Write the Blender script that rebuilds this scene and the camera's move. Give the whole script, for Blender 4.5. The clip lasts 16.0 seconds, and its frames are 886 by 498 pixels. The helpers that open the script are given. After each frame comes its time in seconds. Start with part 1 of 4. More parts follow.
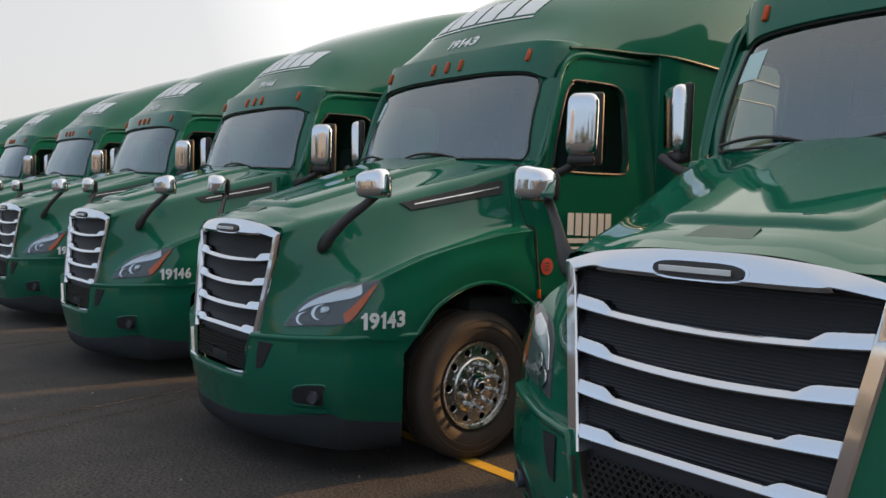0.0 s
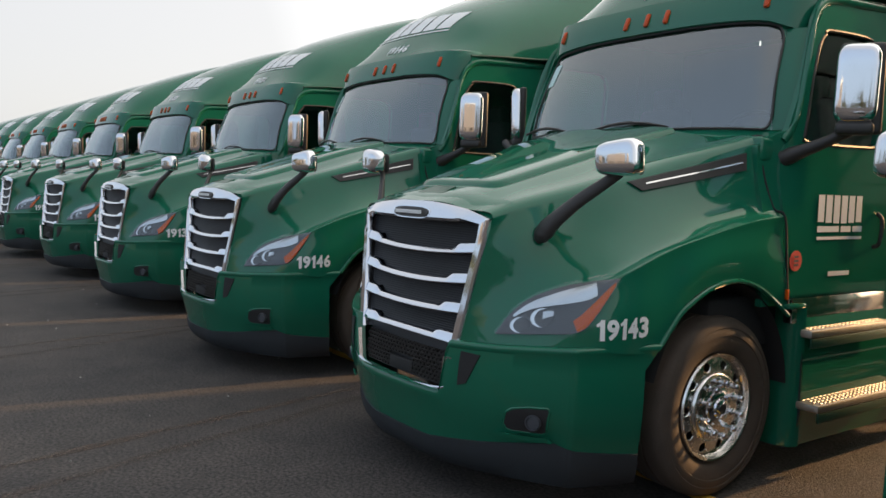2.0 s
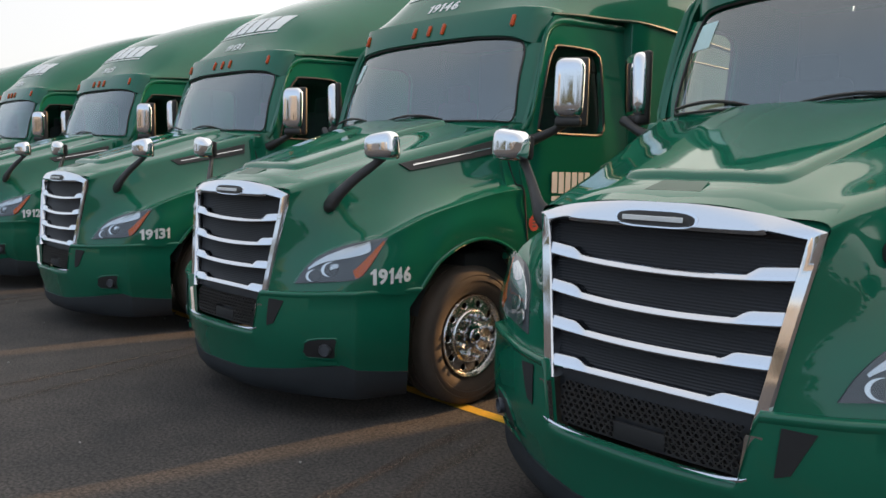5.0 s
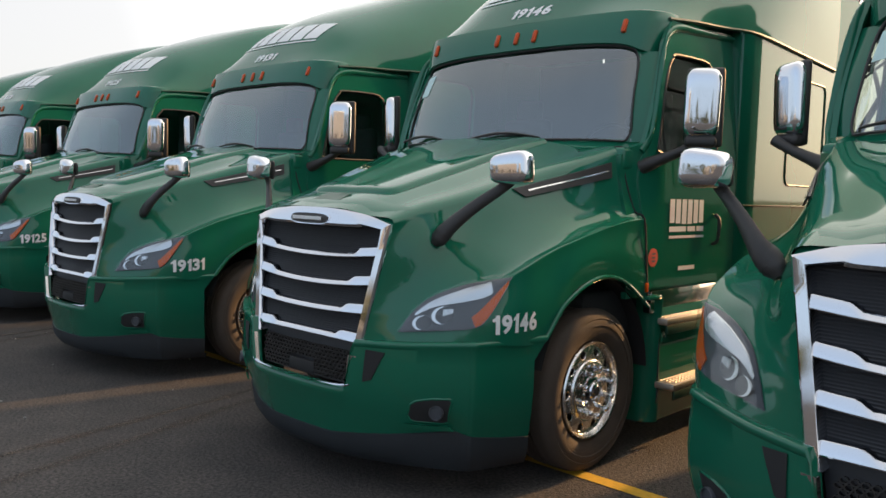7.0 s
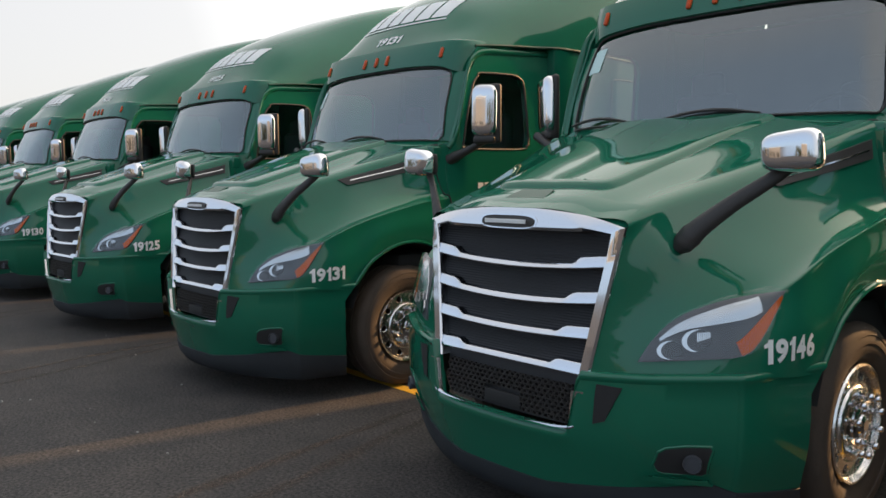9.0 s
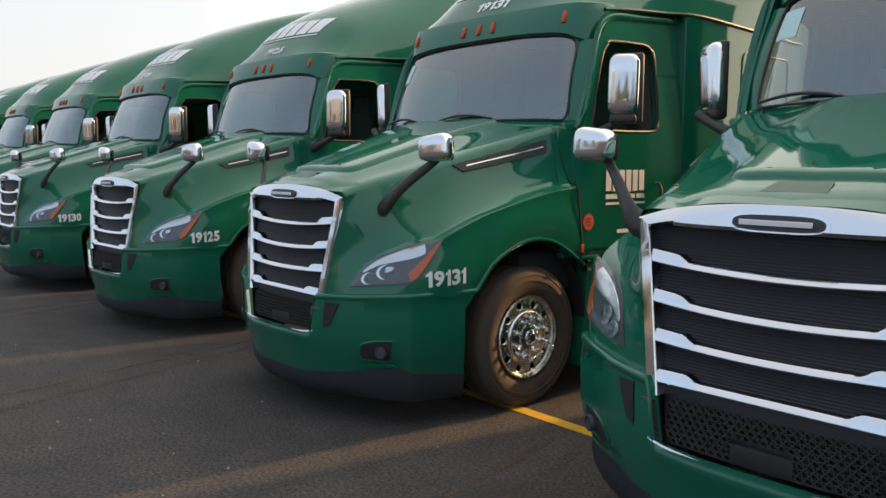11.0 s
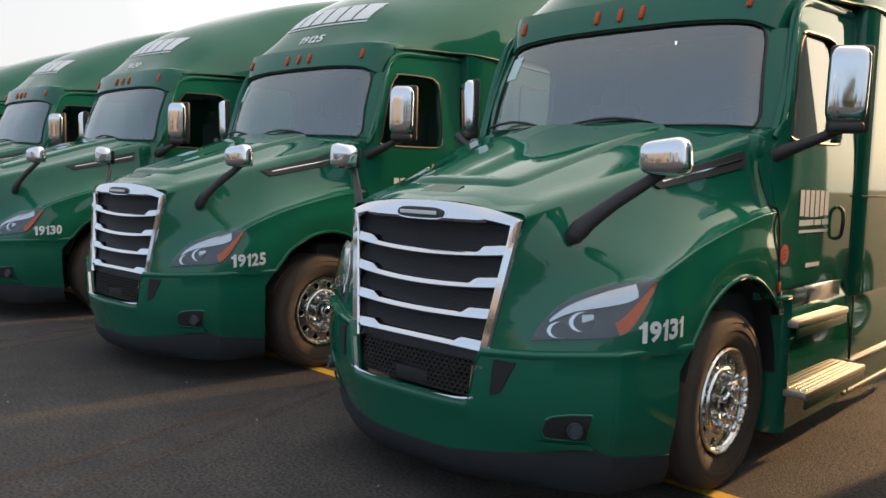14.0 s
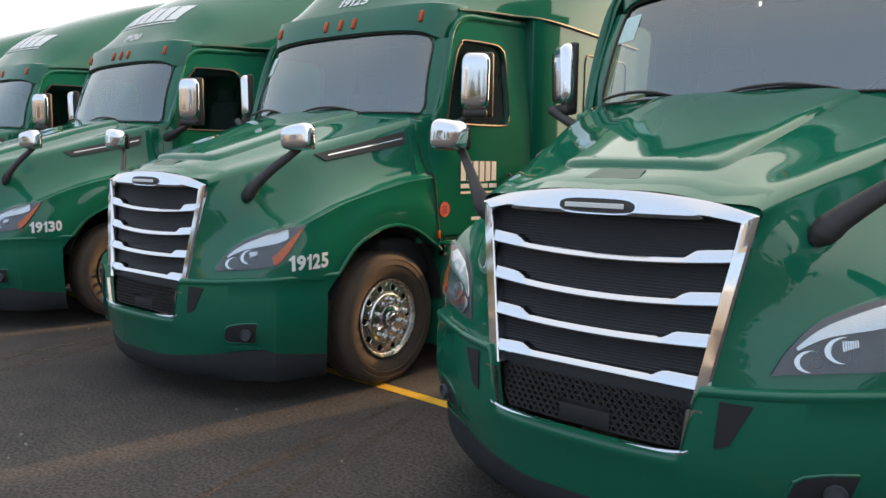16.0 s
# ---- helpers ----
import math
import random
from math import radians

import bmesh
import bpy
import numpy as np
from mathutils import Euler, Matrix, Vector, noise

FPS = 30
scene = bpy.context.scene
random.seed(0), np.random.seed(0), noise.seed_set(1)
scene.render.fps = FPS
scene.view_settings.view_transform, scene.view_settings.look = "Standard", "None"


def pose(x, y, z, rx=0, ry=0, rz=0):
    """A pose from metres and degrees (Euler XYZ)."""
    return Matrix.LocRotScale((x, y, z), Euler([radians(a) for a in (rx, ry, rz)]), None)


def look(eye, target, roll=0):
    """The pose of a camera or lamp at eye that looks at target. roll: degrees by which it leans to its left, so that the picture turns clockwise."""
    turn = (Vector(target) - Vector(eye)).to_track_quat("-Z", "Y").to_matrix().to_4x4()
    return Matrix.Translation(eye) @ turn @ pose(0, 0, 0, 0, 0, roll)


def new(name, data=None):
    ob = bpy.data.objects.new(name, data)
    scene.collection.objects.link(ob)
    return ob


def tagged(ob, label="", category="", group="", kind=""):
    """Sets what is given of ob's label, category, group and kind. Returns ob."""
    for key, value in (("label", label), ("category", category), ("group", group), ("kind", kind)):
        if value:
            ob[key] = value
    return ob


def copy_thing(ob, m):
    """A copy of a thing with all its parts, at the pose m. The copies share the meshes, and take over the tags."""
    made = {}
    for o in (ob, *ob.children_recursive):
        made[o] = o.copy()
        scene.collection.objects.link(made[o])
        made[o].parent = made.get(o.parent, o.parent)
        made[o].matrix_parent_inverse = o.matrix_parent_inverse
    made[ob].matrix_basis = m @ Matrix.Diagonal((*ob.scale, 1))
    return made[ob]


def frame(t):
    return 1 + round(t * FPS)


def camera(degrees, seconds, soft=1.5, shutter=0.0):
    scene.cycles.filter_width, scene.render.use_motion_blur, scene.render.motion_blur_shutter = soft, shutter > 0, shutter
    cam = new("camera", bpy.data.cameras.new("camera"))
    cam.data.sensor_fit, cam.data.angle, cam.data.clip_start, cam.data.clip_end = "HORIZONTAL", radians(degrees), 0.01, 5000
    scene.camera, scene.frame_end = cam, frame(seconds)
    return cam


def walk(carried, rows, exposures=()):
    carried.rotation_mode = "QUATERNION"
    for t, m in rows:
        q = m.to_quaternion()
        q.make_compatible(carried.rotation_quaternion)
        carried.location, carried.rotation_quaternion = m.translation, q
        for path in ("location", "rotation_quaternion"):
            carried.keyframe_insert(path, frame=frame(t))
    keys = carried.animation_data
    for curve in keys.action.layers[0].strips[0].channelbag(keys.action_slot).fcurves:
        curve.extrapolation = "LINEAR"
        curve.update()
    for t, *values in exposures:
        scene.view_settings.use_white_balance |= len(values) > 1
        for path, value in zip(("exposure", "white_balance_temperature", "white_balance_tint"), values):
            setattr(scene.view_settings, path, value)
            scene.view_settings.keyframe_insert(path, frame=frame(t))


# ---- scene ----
from mathutils.bvhtree import BVHTree

cam = camera(58.14, 16.0, soft=1.6)
PATH = [
    (0.0, 5.127, -2.423, 1.706, 86.97, -1.72, 50.95),
    (0.5, 4.808, -2.402, 1.689, 86.50, -2.54, 51.48),
    (1.0, 4.503, -2.532, 1.694, 85.77, -1.81, 52.03),
    (1.5, 4.179, -2.559, 1.668, 86.10, -1.37, 55.08),
    (2.0, 3.792, -2.577, 1.671, 85.46, -1.86, 55.07),
    (2.5, 3.500, -2.706, 1.667, 84.63, -1.79, 52.47),
    (3.0, 3.172, -2.723, 1.647, 84.05, -1.40, 51.38),
    (3.5, 2.788, -2.665, 1.666, 83.63, -1.77, 50.23),
    (4.0, 2.455, -2.769, 1.662, 84.24, -1.83, 47.98),
    (4.5, 2.119, -2.867, 1.686, 84.07, -1.56, 48.05),
    (5.0, 1.730, -2.849, 1.695, 84.26, -1.27, 47.54),
    (5.2, 1.599, -2.876, 1.692, 84.71, -1.09, 47.43),
    (7.3, 0.356, -2.939, 1.705, 85.95, -1.84, 44.32),
    (7.5, 0.273, -2.950, 1.715, 85.66, -1.77, 42.97),
    (8.0, 0.009, -2.846, 1.685, 86.00, -0.98, 44.02),
    (8.5, -0.306, -2.810, 1.704, 85.32, -0.34, 47.48),
    (9.0, -0.626, -2.895, 1.726, 84.96, 0.39, 50.09),
    (9.5, -0.909, -2.930, 1.726, 84.82, 0.54, 51.90),
    (9.7, -1.034, -2.892, 1.724, 84.94, 0.62, 52.58),
    (11.8, -2.471, -2.938, 1.727, 83.75, -1.09, 48.55),
    (12.0, -2.596, -2.960, 1.700, 84.30, -1.21, 47.62),
    (12.5, -2.916, -3.058, 1.711, 84.12, -1.05, 46.59),
    (13.0, -3.256, -2.976, 1.681, 84.32, -0.75, 47.96),
    (13.5, -3.563, -2.981, 1.691, 84.97, -1.45, 47.33),
    (14.0, -3.868, -3.099, 1.706, 84.87, -1.58, 45.78),
    (14.5, -4.161, -3.059, 1.682, 84.84, -1.57, 44.53),
    (15.0, -4.520, -2.945, 1.689, 84.14, -1.68, 44.39),
    (15.5, -4.899, -3.023, 1.683, 84.06, -1.68, 43.34),
    (16.0, -5.209, -3.002, 1.693, 83.65, -0.82, 43.45),
]
walk(cam, [(t, pose(x, y, z, rx, ry, rz)) for t, x, y, z, rx, ry, rz in PATH],
     exposures=[(0, 0.76), (1.5, 0.98), (2.5, 0.92), (3.5, 1.2), (5, 1.1), (7.5, 0.96), (8.5, 0.86), (9.5, 1.06), (13, 1.0), (15, 1.08), (16, 1.38)])

# ---- world and light: hazy low sun from behind the row ----
SUN_EL, SUN_AZ = 19.0, 8.8  # degrees above the horizon; degrees from +y towards +x
world = bpy.data.worlds.new("world")
scene.world = world
world.use_nodes = True
wn, wl = world.node_tree.nodes, world.node_tree.links
sky = wn.new("ShaderNodeTexSky")
sky.sky_type, sky.sun_disc = 'NISHITA', False
sky.sun_elevation, sky.sun_rotation = radians(SUN_EL), radians(SUN_AZ)
sky.air_density, sky.dust_density, sky.ozone_density = 1.0, 3.0, 1.5
d = Vector((math.sin(radians(SUN_AZ)) * math.cos(radians(SUN_EL)), math.cos(radians(SUN_AZ)) * math.cos(radians(SUN_EL)), math.sin(radians(SUN_EL))))
# smoke haze: warm and bright towards the sun, cooler away from it
dome = wn.new("ShaderNodeTexCoord")
dot = wn.new("ShaderNodeVectorMath")
dot.operation = 'DOT_PRODUCT'
dot.inputs[1].default_value = d
wl.new(dome.outputs["Generated"], dot.inputs[0])
span = wn.new("ShaderNodeMapRange")
span.inputs[1].default_value, span.inputs[2].default_value = -1.0, 1.0
wl.new(dot.outputs["Value"], span.inputs[0])
ramp = wn.new("ShaderNodeValToRGB")
ramp.color_ramp.elements[0].color = (0.27, 0.325, 0.41, 1)
ramp.color_ramp.elements[1].color = (1.0, 0.90, 0.72, 1)
for at, col in ((0.32, (0.315, 0.36, 0.42, 1)), (0.50, (0.425, 0.415, 0.412, 1)), (0.64, (0.46, 0.445, 0.435, 1)), (0.70, (0.64, 0.62, 0.60, 1)), (0.76, (0.76, 0.735, 0.70, 1)), (0.90, (0.86, 0.80, 0.70, 1))):
    ramp.color_ramp.elements.new(at).color = col
wl.new(span.outputs[0], ramp.inputs[0])
lift = wn.new("ShaderNodeVectorMath")
lift.operation = 'SCALE'
lift.inputs["Scale"].default_value = 10.5
wl.new(ramp.outputs[0], lift.inputs[0])
mist = wn.new("ShaderNodeMix")
mist.data_type = 'RGBA'
mist.inputs[0].default_value = 0.80
wl.new(sky.outputs[0], mist.inputs[6])
wl.new(lift.outputs[0], mist.inputs[7])
wl.new(mist.outputs[2], wn["Background"].inputs[0])
wn["Background"].inputs[1].default_value = 0.11
sun = new("sun", bpy.data.lights.new("sun", 'SUN'))
sun.data.energy, sun.data.angle, sun.data.color = 2.7, radians(1.5), (1.0, 0.56, 0.24)
sun.matrix_world = look(d * 50, (0, 0, 0))


# ---- materials ----
def material(name, base, rough=0.5, metal=0.0, coat=0.0, var=0.0, scale=8.0, bump=0.0, bscale=60.0, spec=0.5, rvar=0.0, bdist=0.02):
    m = bpy.data.materials.new(name)
    m.use_nodes = True
    n, l = m.node_tree.nodes, m.node_tree.links
    p = n["Principled BSDF"]
    p.inputs["Base Color"].default_value = (*base, 1)
    p.inputs["Roughness"].default_value = rough
    p.inputs["Metallic"].default_value = metal
    p.inputs["Coat Weight"].default_value = coat
    p.inputs["Coat Roughness"].default_value = 0.04
    p.inputs["Coat IOR"].default_value = 1.52
    p.inputs["Specular IOR Level"].default_value = spec
    co = n.new("ShaderNodeTexCoord")
    if var or rvar:
        nz = n.new("ShaderNodeTexNoise")
        nz.inputs["Scale"].default_value, nz.inputs["Detail"].default_value = scale, 8
        l.new(co.outputs["Object"], nz.inputs["Vector"])
        if var:
            mx = n.new("ShaderNodeMix")
            mx.data_type = 'RGBA'
            mx.inputs[6].default_value = (*[c * (1 - var) for c in base], 1)
            mx.inputs[7].default_value = (*[min(1, c * (1 + var)) for c in base], 1)
            l.new(nz.outputs[0], mx.inputs[0])
            l.new(mx.outputs[2], p.inputs["Base Color"])
        if rvar:
            mr = n.new("ShaderNodeMapRange")
            mr.inputs[1].default_value, mr.inputs[2].default_value = 0.35, 0.7
            mr.inputs[3].default_value, mr.inputs[4].default_value = max(0, rough - rvar), min(1, rough + rvar)
            l.new(nz.outputs[0], mr.inputs[0])
            l.new(mr.outputs[0], p.inputs["Roughness"])
    if bump:
        nb = n.new("ShaderNodeTexNoise")
        nb.inputs["Scale"].default_value, nb.inputs["Detail"].default_value = bscale, 6
        l.new(co.outputs["Object"], nb.inputs["Vector"])
        bp = n.new("ShaderNodeBump")
        bp.inputs["Strength"].default_value, bp.inputs["Distance"].default_value = bump, bdist
        l.new(nb.outputs[0], bp.inputs["Height"])
        l.new(bp.outputs[0], p.inputs["Normal"])
    return m


def glass(name, tint, sheen=(1, 1, 1), base=0.12):
    """Tinted pane: clear tint with a glossy surface."""
    m = bpy.data.materials.new(name)
    m.use_nodes = True
    n, l = m.node_tree.nodes, m.node_tree.links
    n.remove(n["Principled BSDF"])
    tr = n.new("ShaderNodeBsdfTransparent")
    tr.inputs[0].default_value = (*tint, 1)
    gl = n.new("ShaderNodeBsdfGlossy")
    gl.inputs["Color"].default_value, gl.inputs["Roughness"].default_value = (*sheen, 1), 0.01
    lw = n.new("ShaderNodeLayerWeight")
    lw.inputs[0].default_value = 0.5
    pw = n.new("ShaderNodeMath")
    pw.operation = 'POWER'
    pw.inputs[1].default_value = 4.0
    l.new(lw.outputs["Facing"], pw.inputs[0])
    fr = n.new("ShaderNodeMath")
    fr.operation = 'MULTIPLY_ADD'
    fr.inputs[1].default_value, fr.inputs[2].default_value = 0.95 - base, base
    l.new(pw.outputs[0], fr.inputs[0])
    mix = n.new("ShaderNodeMixShader")
    l.new(fr.outputs[0], mix.inputs[0])
    l.new(tr.outputs[0], mix.inputs[1])
    l.new(gl.outputs[0], mix.inputs[2])
    l.new(mix.outputs[0], n["Material Output"].inputs[0])
    return m


GREEN = material("green_paint", (0.010, 0.128, 0.074), 0.5, 0.0, 1.0, 0.08, 2.5, rvar=0.05, spec=0.0)
GREEN_D = material("green_plastic_and_scoop_shade", (0.004, 0.060, 0.032), 0.5, 0.0, 0.2, 0.1, 5)
CHROME = material("chrome", (0.73, 0.76, 0.81), 0.07, 1.0, rvar=0.03, scale=12)
STEEL = material("polished_aluminium", (0.78, 0.77, 0.74), 0.16, 1.0, var=0.08, scale=20, rvar=0.06)
BLACK = material("black_plastic", (0.030, 0.028, 0.027), 0.5, var=0.2, scale=30, bump=0.05, bscale=300)
LIP = material("dark_lip_plastic", (0.020, 0.025, 0.030), 0.6, var=0.25, scale=6, bump=0.08, bscale=200)
WHEEL = material("brushed_wheel_aluminium", (0.80, 0.79, 0.77), 0.24, 1.0, var=0.05, scale=30, rvar=0.05)
TREAD_EDGE = material("worn_tread_and_lit_edge_metal", (0.50, 0.47, 0.42), 0.5, 1.0, var=0.2, scale=25)
STONE = material("pale_grit", (0.26, 0.25, 0.235), 0.8, var=0.3, scale=40)
RUBBER = material("tyre_rubber", (0.072, 0.054, 0.042), 0.8, var=0.3, scale=9, bump=0.15, bscale=90)
DARK = material("dark_void", (0.018, 0.018, 0.019), 0.8, var=0.2)
GRILLE = material("grille_mesh_plastic", (0.034, 0.036, 0.042), 0.5, var=0.15, scale=20)
FOLIAGE = material("far_foliage", (0.055, 0.065, 0.035), 0.9, var=0.4, scale=0.6)
WHITE = material("white_vinyl", (0.78, 0.80, 0.80), 0.45, var=0.04, scale=40)
AMBER = material("amber_lens", (0.50, 0.085, 0.004), 0.25, spec=0.3, var=0.15, scale=60)
MARK = material("marker_lens", (0.55, 0.075, 0.015), 0.35, spec=0.3, var=0.1, scale=60)
LAMP = material("lamp_housing", (0.065, 0.072, 0.085), 0.4, 0.2, 0.0, var=0.2, scale=10)
PROJECTOR = material("projector_glass", (0.035, 0.038, 0.045), 0.12, 0.0, 0.5, var=0.1, scale=30)
LAMP_SILVER = material("lamp_reflector", (0.70, 0.71, 0.73), 0.2, 1.0, var=0.05, scale=40)
LAMP_STRIP = material("lamp_light_strip", (0.62, 0.65, 0.70), 0.25, 0.75, var=0.1, scale=15)
RED = material("red_sticker", (0.62, 0.06, 0.05), 0.5, var=0.1, scale=80)
CYAN = material("pale_sticker", (0.55, 0.75, 0.74), 0.6, var=0.05, scale=40)
INNER = material("cab_lining", (0.10, 0.10, 0.105), 0.8, var=0.2, scale=5)
SEAT = material("seat_cloth", (0.045, 0.045, 0.05), 0.9, var=0.25, scale=30, bump=0.1, bscale=200)
WIND = glass("tinted_windshield", (0.60, 0.68, 0.67), (0.90, 0.97, 1.0), 0.21)
SIDEG = glass("tinted_side_glass", (0.62, 0.66, 0.63), base=0.06)
CLEAR = glass("clear_lens", (0.93, 0.95, 0.95), base=0.05)
YELLOW = material("worn_yellow_paint", (0.72, 0.42, 0.03), 0.7, var=0.3, scale=25, bump=0.1, bscale=150)
BARK = material("bark", (0.09, 0.07, 0.055), 0.9, var=0.3, scale=10)


def asphalt(name, base, wear):
    m = material(name, base, 0.85, var=0.0, bump=0.9, bscale=70, bdist=0.012)
    n, l = m.node_tree.nodes, m.node_tree.links
    co = n.new("ShaderNodeTexCoord")
    a, b, c = (n.new("ShaderNodeTexNoise") for _ in range(3))
    for t, s in ((a, 0.45), (b, 3.2), (c, 48.0)):
        t.inputs["Scale"].default_value, t.inputs["Detail"].default_value = s, 8
        l.new(co.outputs["Object"], t.inputs["Vector"])
    r1 = n.new("ShaderNodeValToRGB")
    r1.color_ramp.elements[0].position, r1.color_ramp.elements[1].position = 0.35, 0.7
    r1.color_ramp.elements[0].color = (*[v * 0.75 for v in base], 1)
    r1.color_ramp.elements[1].color = (*wear, 1)
    m1 = n.new("ShaderNodeMath")
    m1.operation = 'MULTIPLY_ADD'
    m1.inputs[1].default_value = 0.6
    l.new(a.outputs[0], m1.inputs[0])
    m2 = n.new("ShaderNodeMath")
    m2.operation = 'MULTIPLY'
    m2.inputs[1].default_value = 0.4
    l.new(b.outputs[0], m2.inputs[0])
    l.new(m2.outputs[0], m1.inputs[2])
    l.new(m1.outputs[0], r1.inputs[0])
    sp = n.new("ShaderNodeMix")
    sp.data_type, sp.blend_type = 'RGBA', 'MULTIPLY'
    sp.inputs[0].default_value = 0.8
    r2 = n.new("ShaderNodeValToRGB")
    r2.color_ramp.elements[0].position, r2.color_ramp.elements[1].position = 0.35, 0.68
    r2.color_ramp.elements[0].color, r2.color_ramp.elements[1].color = (0.22, 0.22, 0.23, 1), (2.5, 2.3, 2.1, 1)
    l.new(c.outputs[0], r2.inputs[0])
    l.new(r1.outputs[0], sp.inputs[6])
    l.new(r2.outputs[0], sp.inputs[7])
    l.new(sp.outputs[2], n["Principled BSDF"].inputs["Base Color"])
    return m


ASPHALT = asphalt("asphalt", (0.033, 0.033, 0.035), (0.062, 0.057, 0.055))
PLASTER = material("pale_cladding", (0.22, 0.225, 0.24), 0.7, var=0.06, scale=0.6)
STREAK = asphalt("brown_streak_asphalt", (0.150, 0.100, 0.070), (0.105, 0.075, 0.056))
# the brown thins out towards its edges by the mesh's own "fade" attribute
_n, _l = STREAK.node_tree.nodes, STREAK.node_tree.links
fade, nz2, mul, tr2, mx2 = (_n.new(k) for k in ("ShaderNodeAttribute", "ShaderNodeTexNoise", "ShaderNodeMath", "ShaderNodeBsdfTransparent", "ShaderNodeMixShader"))
fade.attribute_name = "fade"
nz2.inputs["Scale"].default_value, nz2.inputs["Detail"].default_value = 14.0, 8
mul.operation, mul.use_clamp = 'MULTIPLY', True
gain = _n.new("ShaderNodeMath")
gain.operation = 'MULTIPLY'
gain.inputs[1].default_value = 1.7
_l.new(_n.new("ShaderNodeTexCoord").outputs["Object"], nz2.inputs["Vector"])
_l.new(nz2.outputs[0], gain.inputs[0])
_l.new(fade.outputs["Fac"], mul.inputs[0])
_l.new(gain.outputs[0], mul.inputs[1])
_l.new(mul.outputs[0], mx2.inputs[0])
_l.new(tr2.outputs[0], mx2.inputs[1])
_l.new(_n["Principled BSDF"].outputs[0], mx2.inputs[2])
_l.new(mx2.outputs[0], _n["Material Output"].inputs[0])


# ---- mesh helpers ----
def part(name, bm, mat, parent=None, label="", smooth=True):
    """Links a bmesh (or a mesh) as one object under its thing."""
    if isinstance(bm, bmesh.types.BMesh):
        me = bpy.data.meshes.new(name)
        bm.to_mesh(me)
        bm.free()
    else:
        me = bm
    me.materials.clear()
    me.materials.append(mat)
    if smooth:
        me.polygons.foreach_set("use_smooth", [True] * len(me.polygons))
        me.set_sharp_from_angle(angle=radians(38))
    ob = new(name, me)
    if parent:
        ob.parent = parent
    if label:
        ob["label"] = label
    return ob


def catmull(pts, k):
    """Smooth curve through pts, k steps a span."""
    p = [np.array(q, float) for q in pts]
    p = [2 * p[0] - p[1]] + p + [2 * p[-1] - p[-2]]
    out = []
    for i in range(1, len(p) - 2):
        a, b, c, e = p[i - 1:i + 3]
        for j in range(k):
            t = j / k
            out.append(0.5 * (2 * b + (c - a) * t + (2 * a - 5 * b + 4 * c - e) * t * t + (3 * b - a - 3 * c + e) * t ** 3))
    out.append(p[-2])
    return out


def spline(pts, k):
    """Natural cubic spline through pts by chord length, k steps a span: smoother than catmull."""
    p = np.array([list(q) for q in pts], float)
    h = np.maximum(np.linalg.norm(np.diff(p, axis=0), axis=1), 1e-5)
    n = len(p)
    a, r = np.eye(n), np.zeros_like(p)
    for i in range(1, n - 1):
        a[i, i - 1:i + 2] = h[i - 1], 2 * (h[i - 1] + h[i]), h[i]
        r[i] = 6 * ((p[i + 1] - p[i]) / h[i] - (p[i] - p[i - 1]) / h[i - 1])
    m = np.linalg.solve(a, r)
    out = []
    for i in range(n - 1):
        for j in range(k):
            t = h[i] * j / k
            b = (p[i + 1] - p[i]) / h[i] - h[i] * (2 * m[i] + m[i + 1]) / 6
            out.append(p[i] + b * t + m[i] / 2 * t * t + (m[i + 1] - m[i]) / (6 * h[i]) * t ** 3)
    out.append(p[-1])
    return out


def sheet(rows, mirror=False, closed=False):
    """A bmesh from rows of points, all of one length. mirror adds the other half across x = 0."""
    bm = bmesh.new()
    for s in ((1, -1) if mirror else (1,)):
        vs = [[bm.verts.new((q[0] * s, q[1], q[2])) for q in r] for r in rows]
        n = len(rows[0])
        for i in range(len(rows) - 1):
            for j in range(n if closed else n - 1):
                f = [vs[i][j], vs[i][(j + 1) % n], vs[i + 1][(j + 1) % n], vs[i + 1][j]]
                bm.faces.new(f if s > 0 else f[::-1])
    if mirror:
        bmesh.ops.remove_doubles(bm, verts=bm.verts, dist=0.0005)
    return bm


def loft(stations, ku, kv, mirror=True):
    cross = [spline(s, kv) for s in stations]
    cols = [spline([c[j] for c in cross], ku) for j in range(len(cross[0]))]
    return sheet([[col[i] for col in cols] for i in range(len(cols[0]))], mirror)


def box(cx, cy, cz, sx, sy, sz, bevel=0.0, seg=2, bm=None, m=None):
    b = bmesh.new()
    bmesh.ops.create_cube(b, size=1.0, matrix=Matrix.LocRotScale((cx, cy, cz), None, (sx, sy, sz)))
    if bevel:
        bmesh.ops.bevel(b, geom=b.edges[:], offset=bevel, segments=seg, profile=0.5, affect='EDGES')
    if m is not None:
        b.transform(m)
    return b


def merge(*bms):
    out = bmesh.new()
    for b in bms:
        me = bpy.data.meshes.new("tmp")
        b.to_mesh(me)
        b.free()
        out.from_mesh(me)
        bpy.data.meshes.remove(me)
    return out


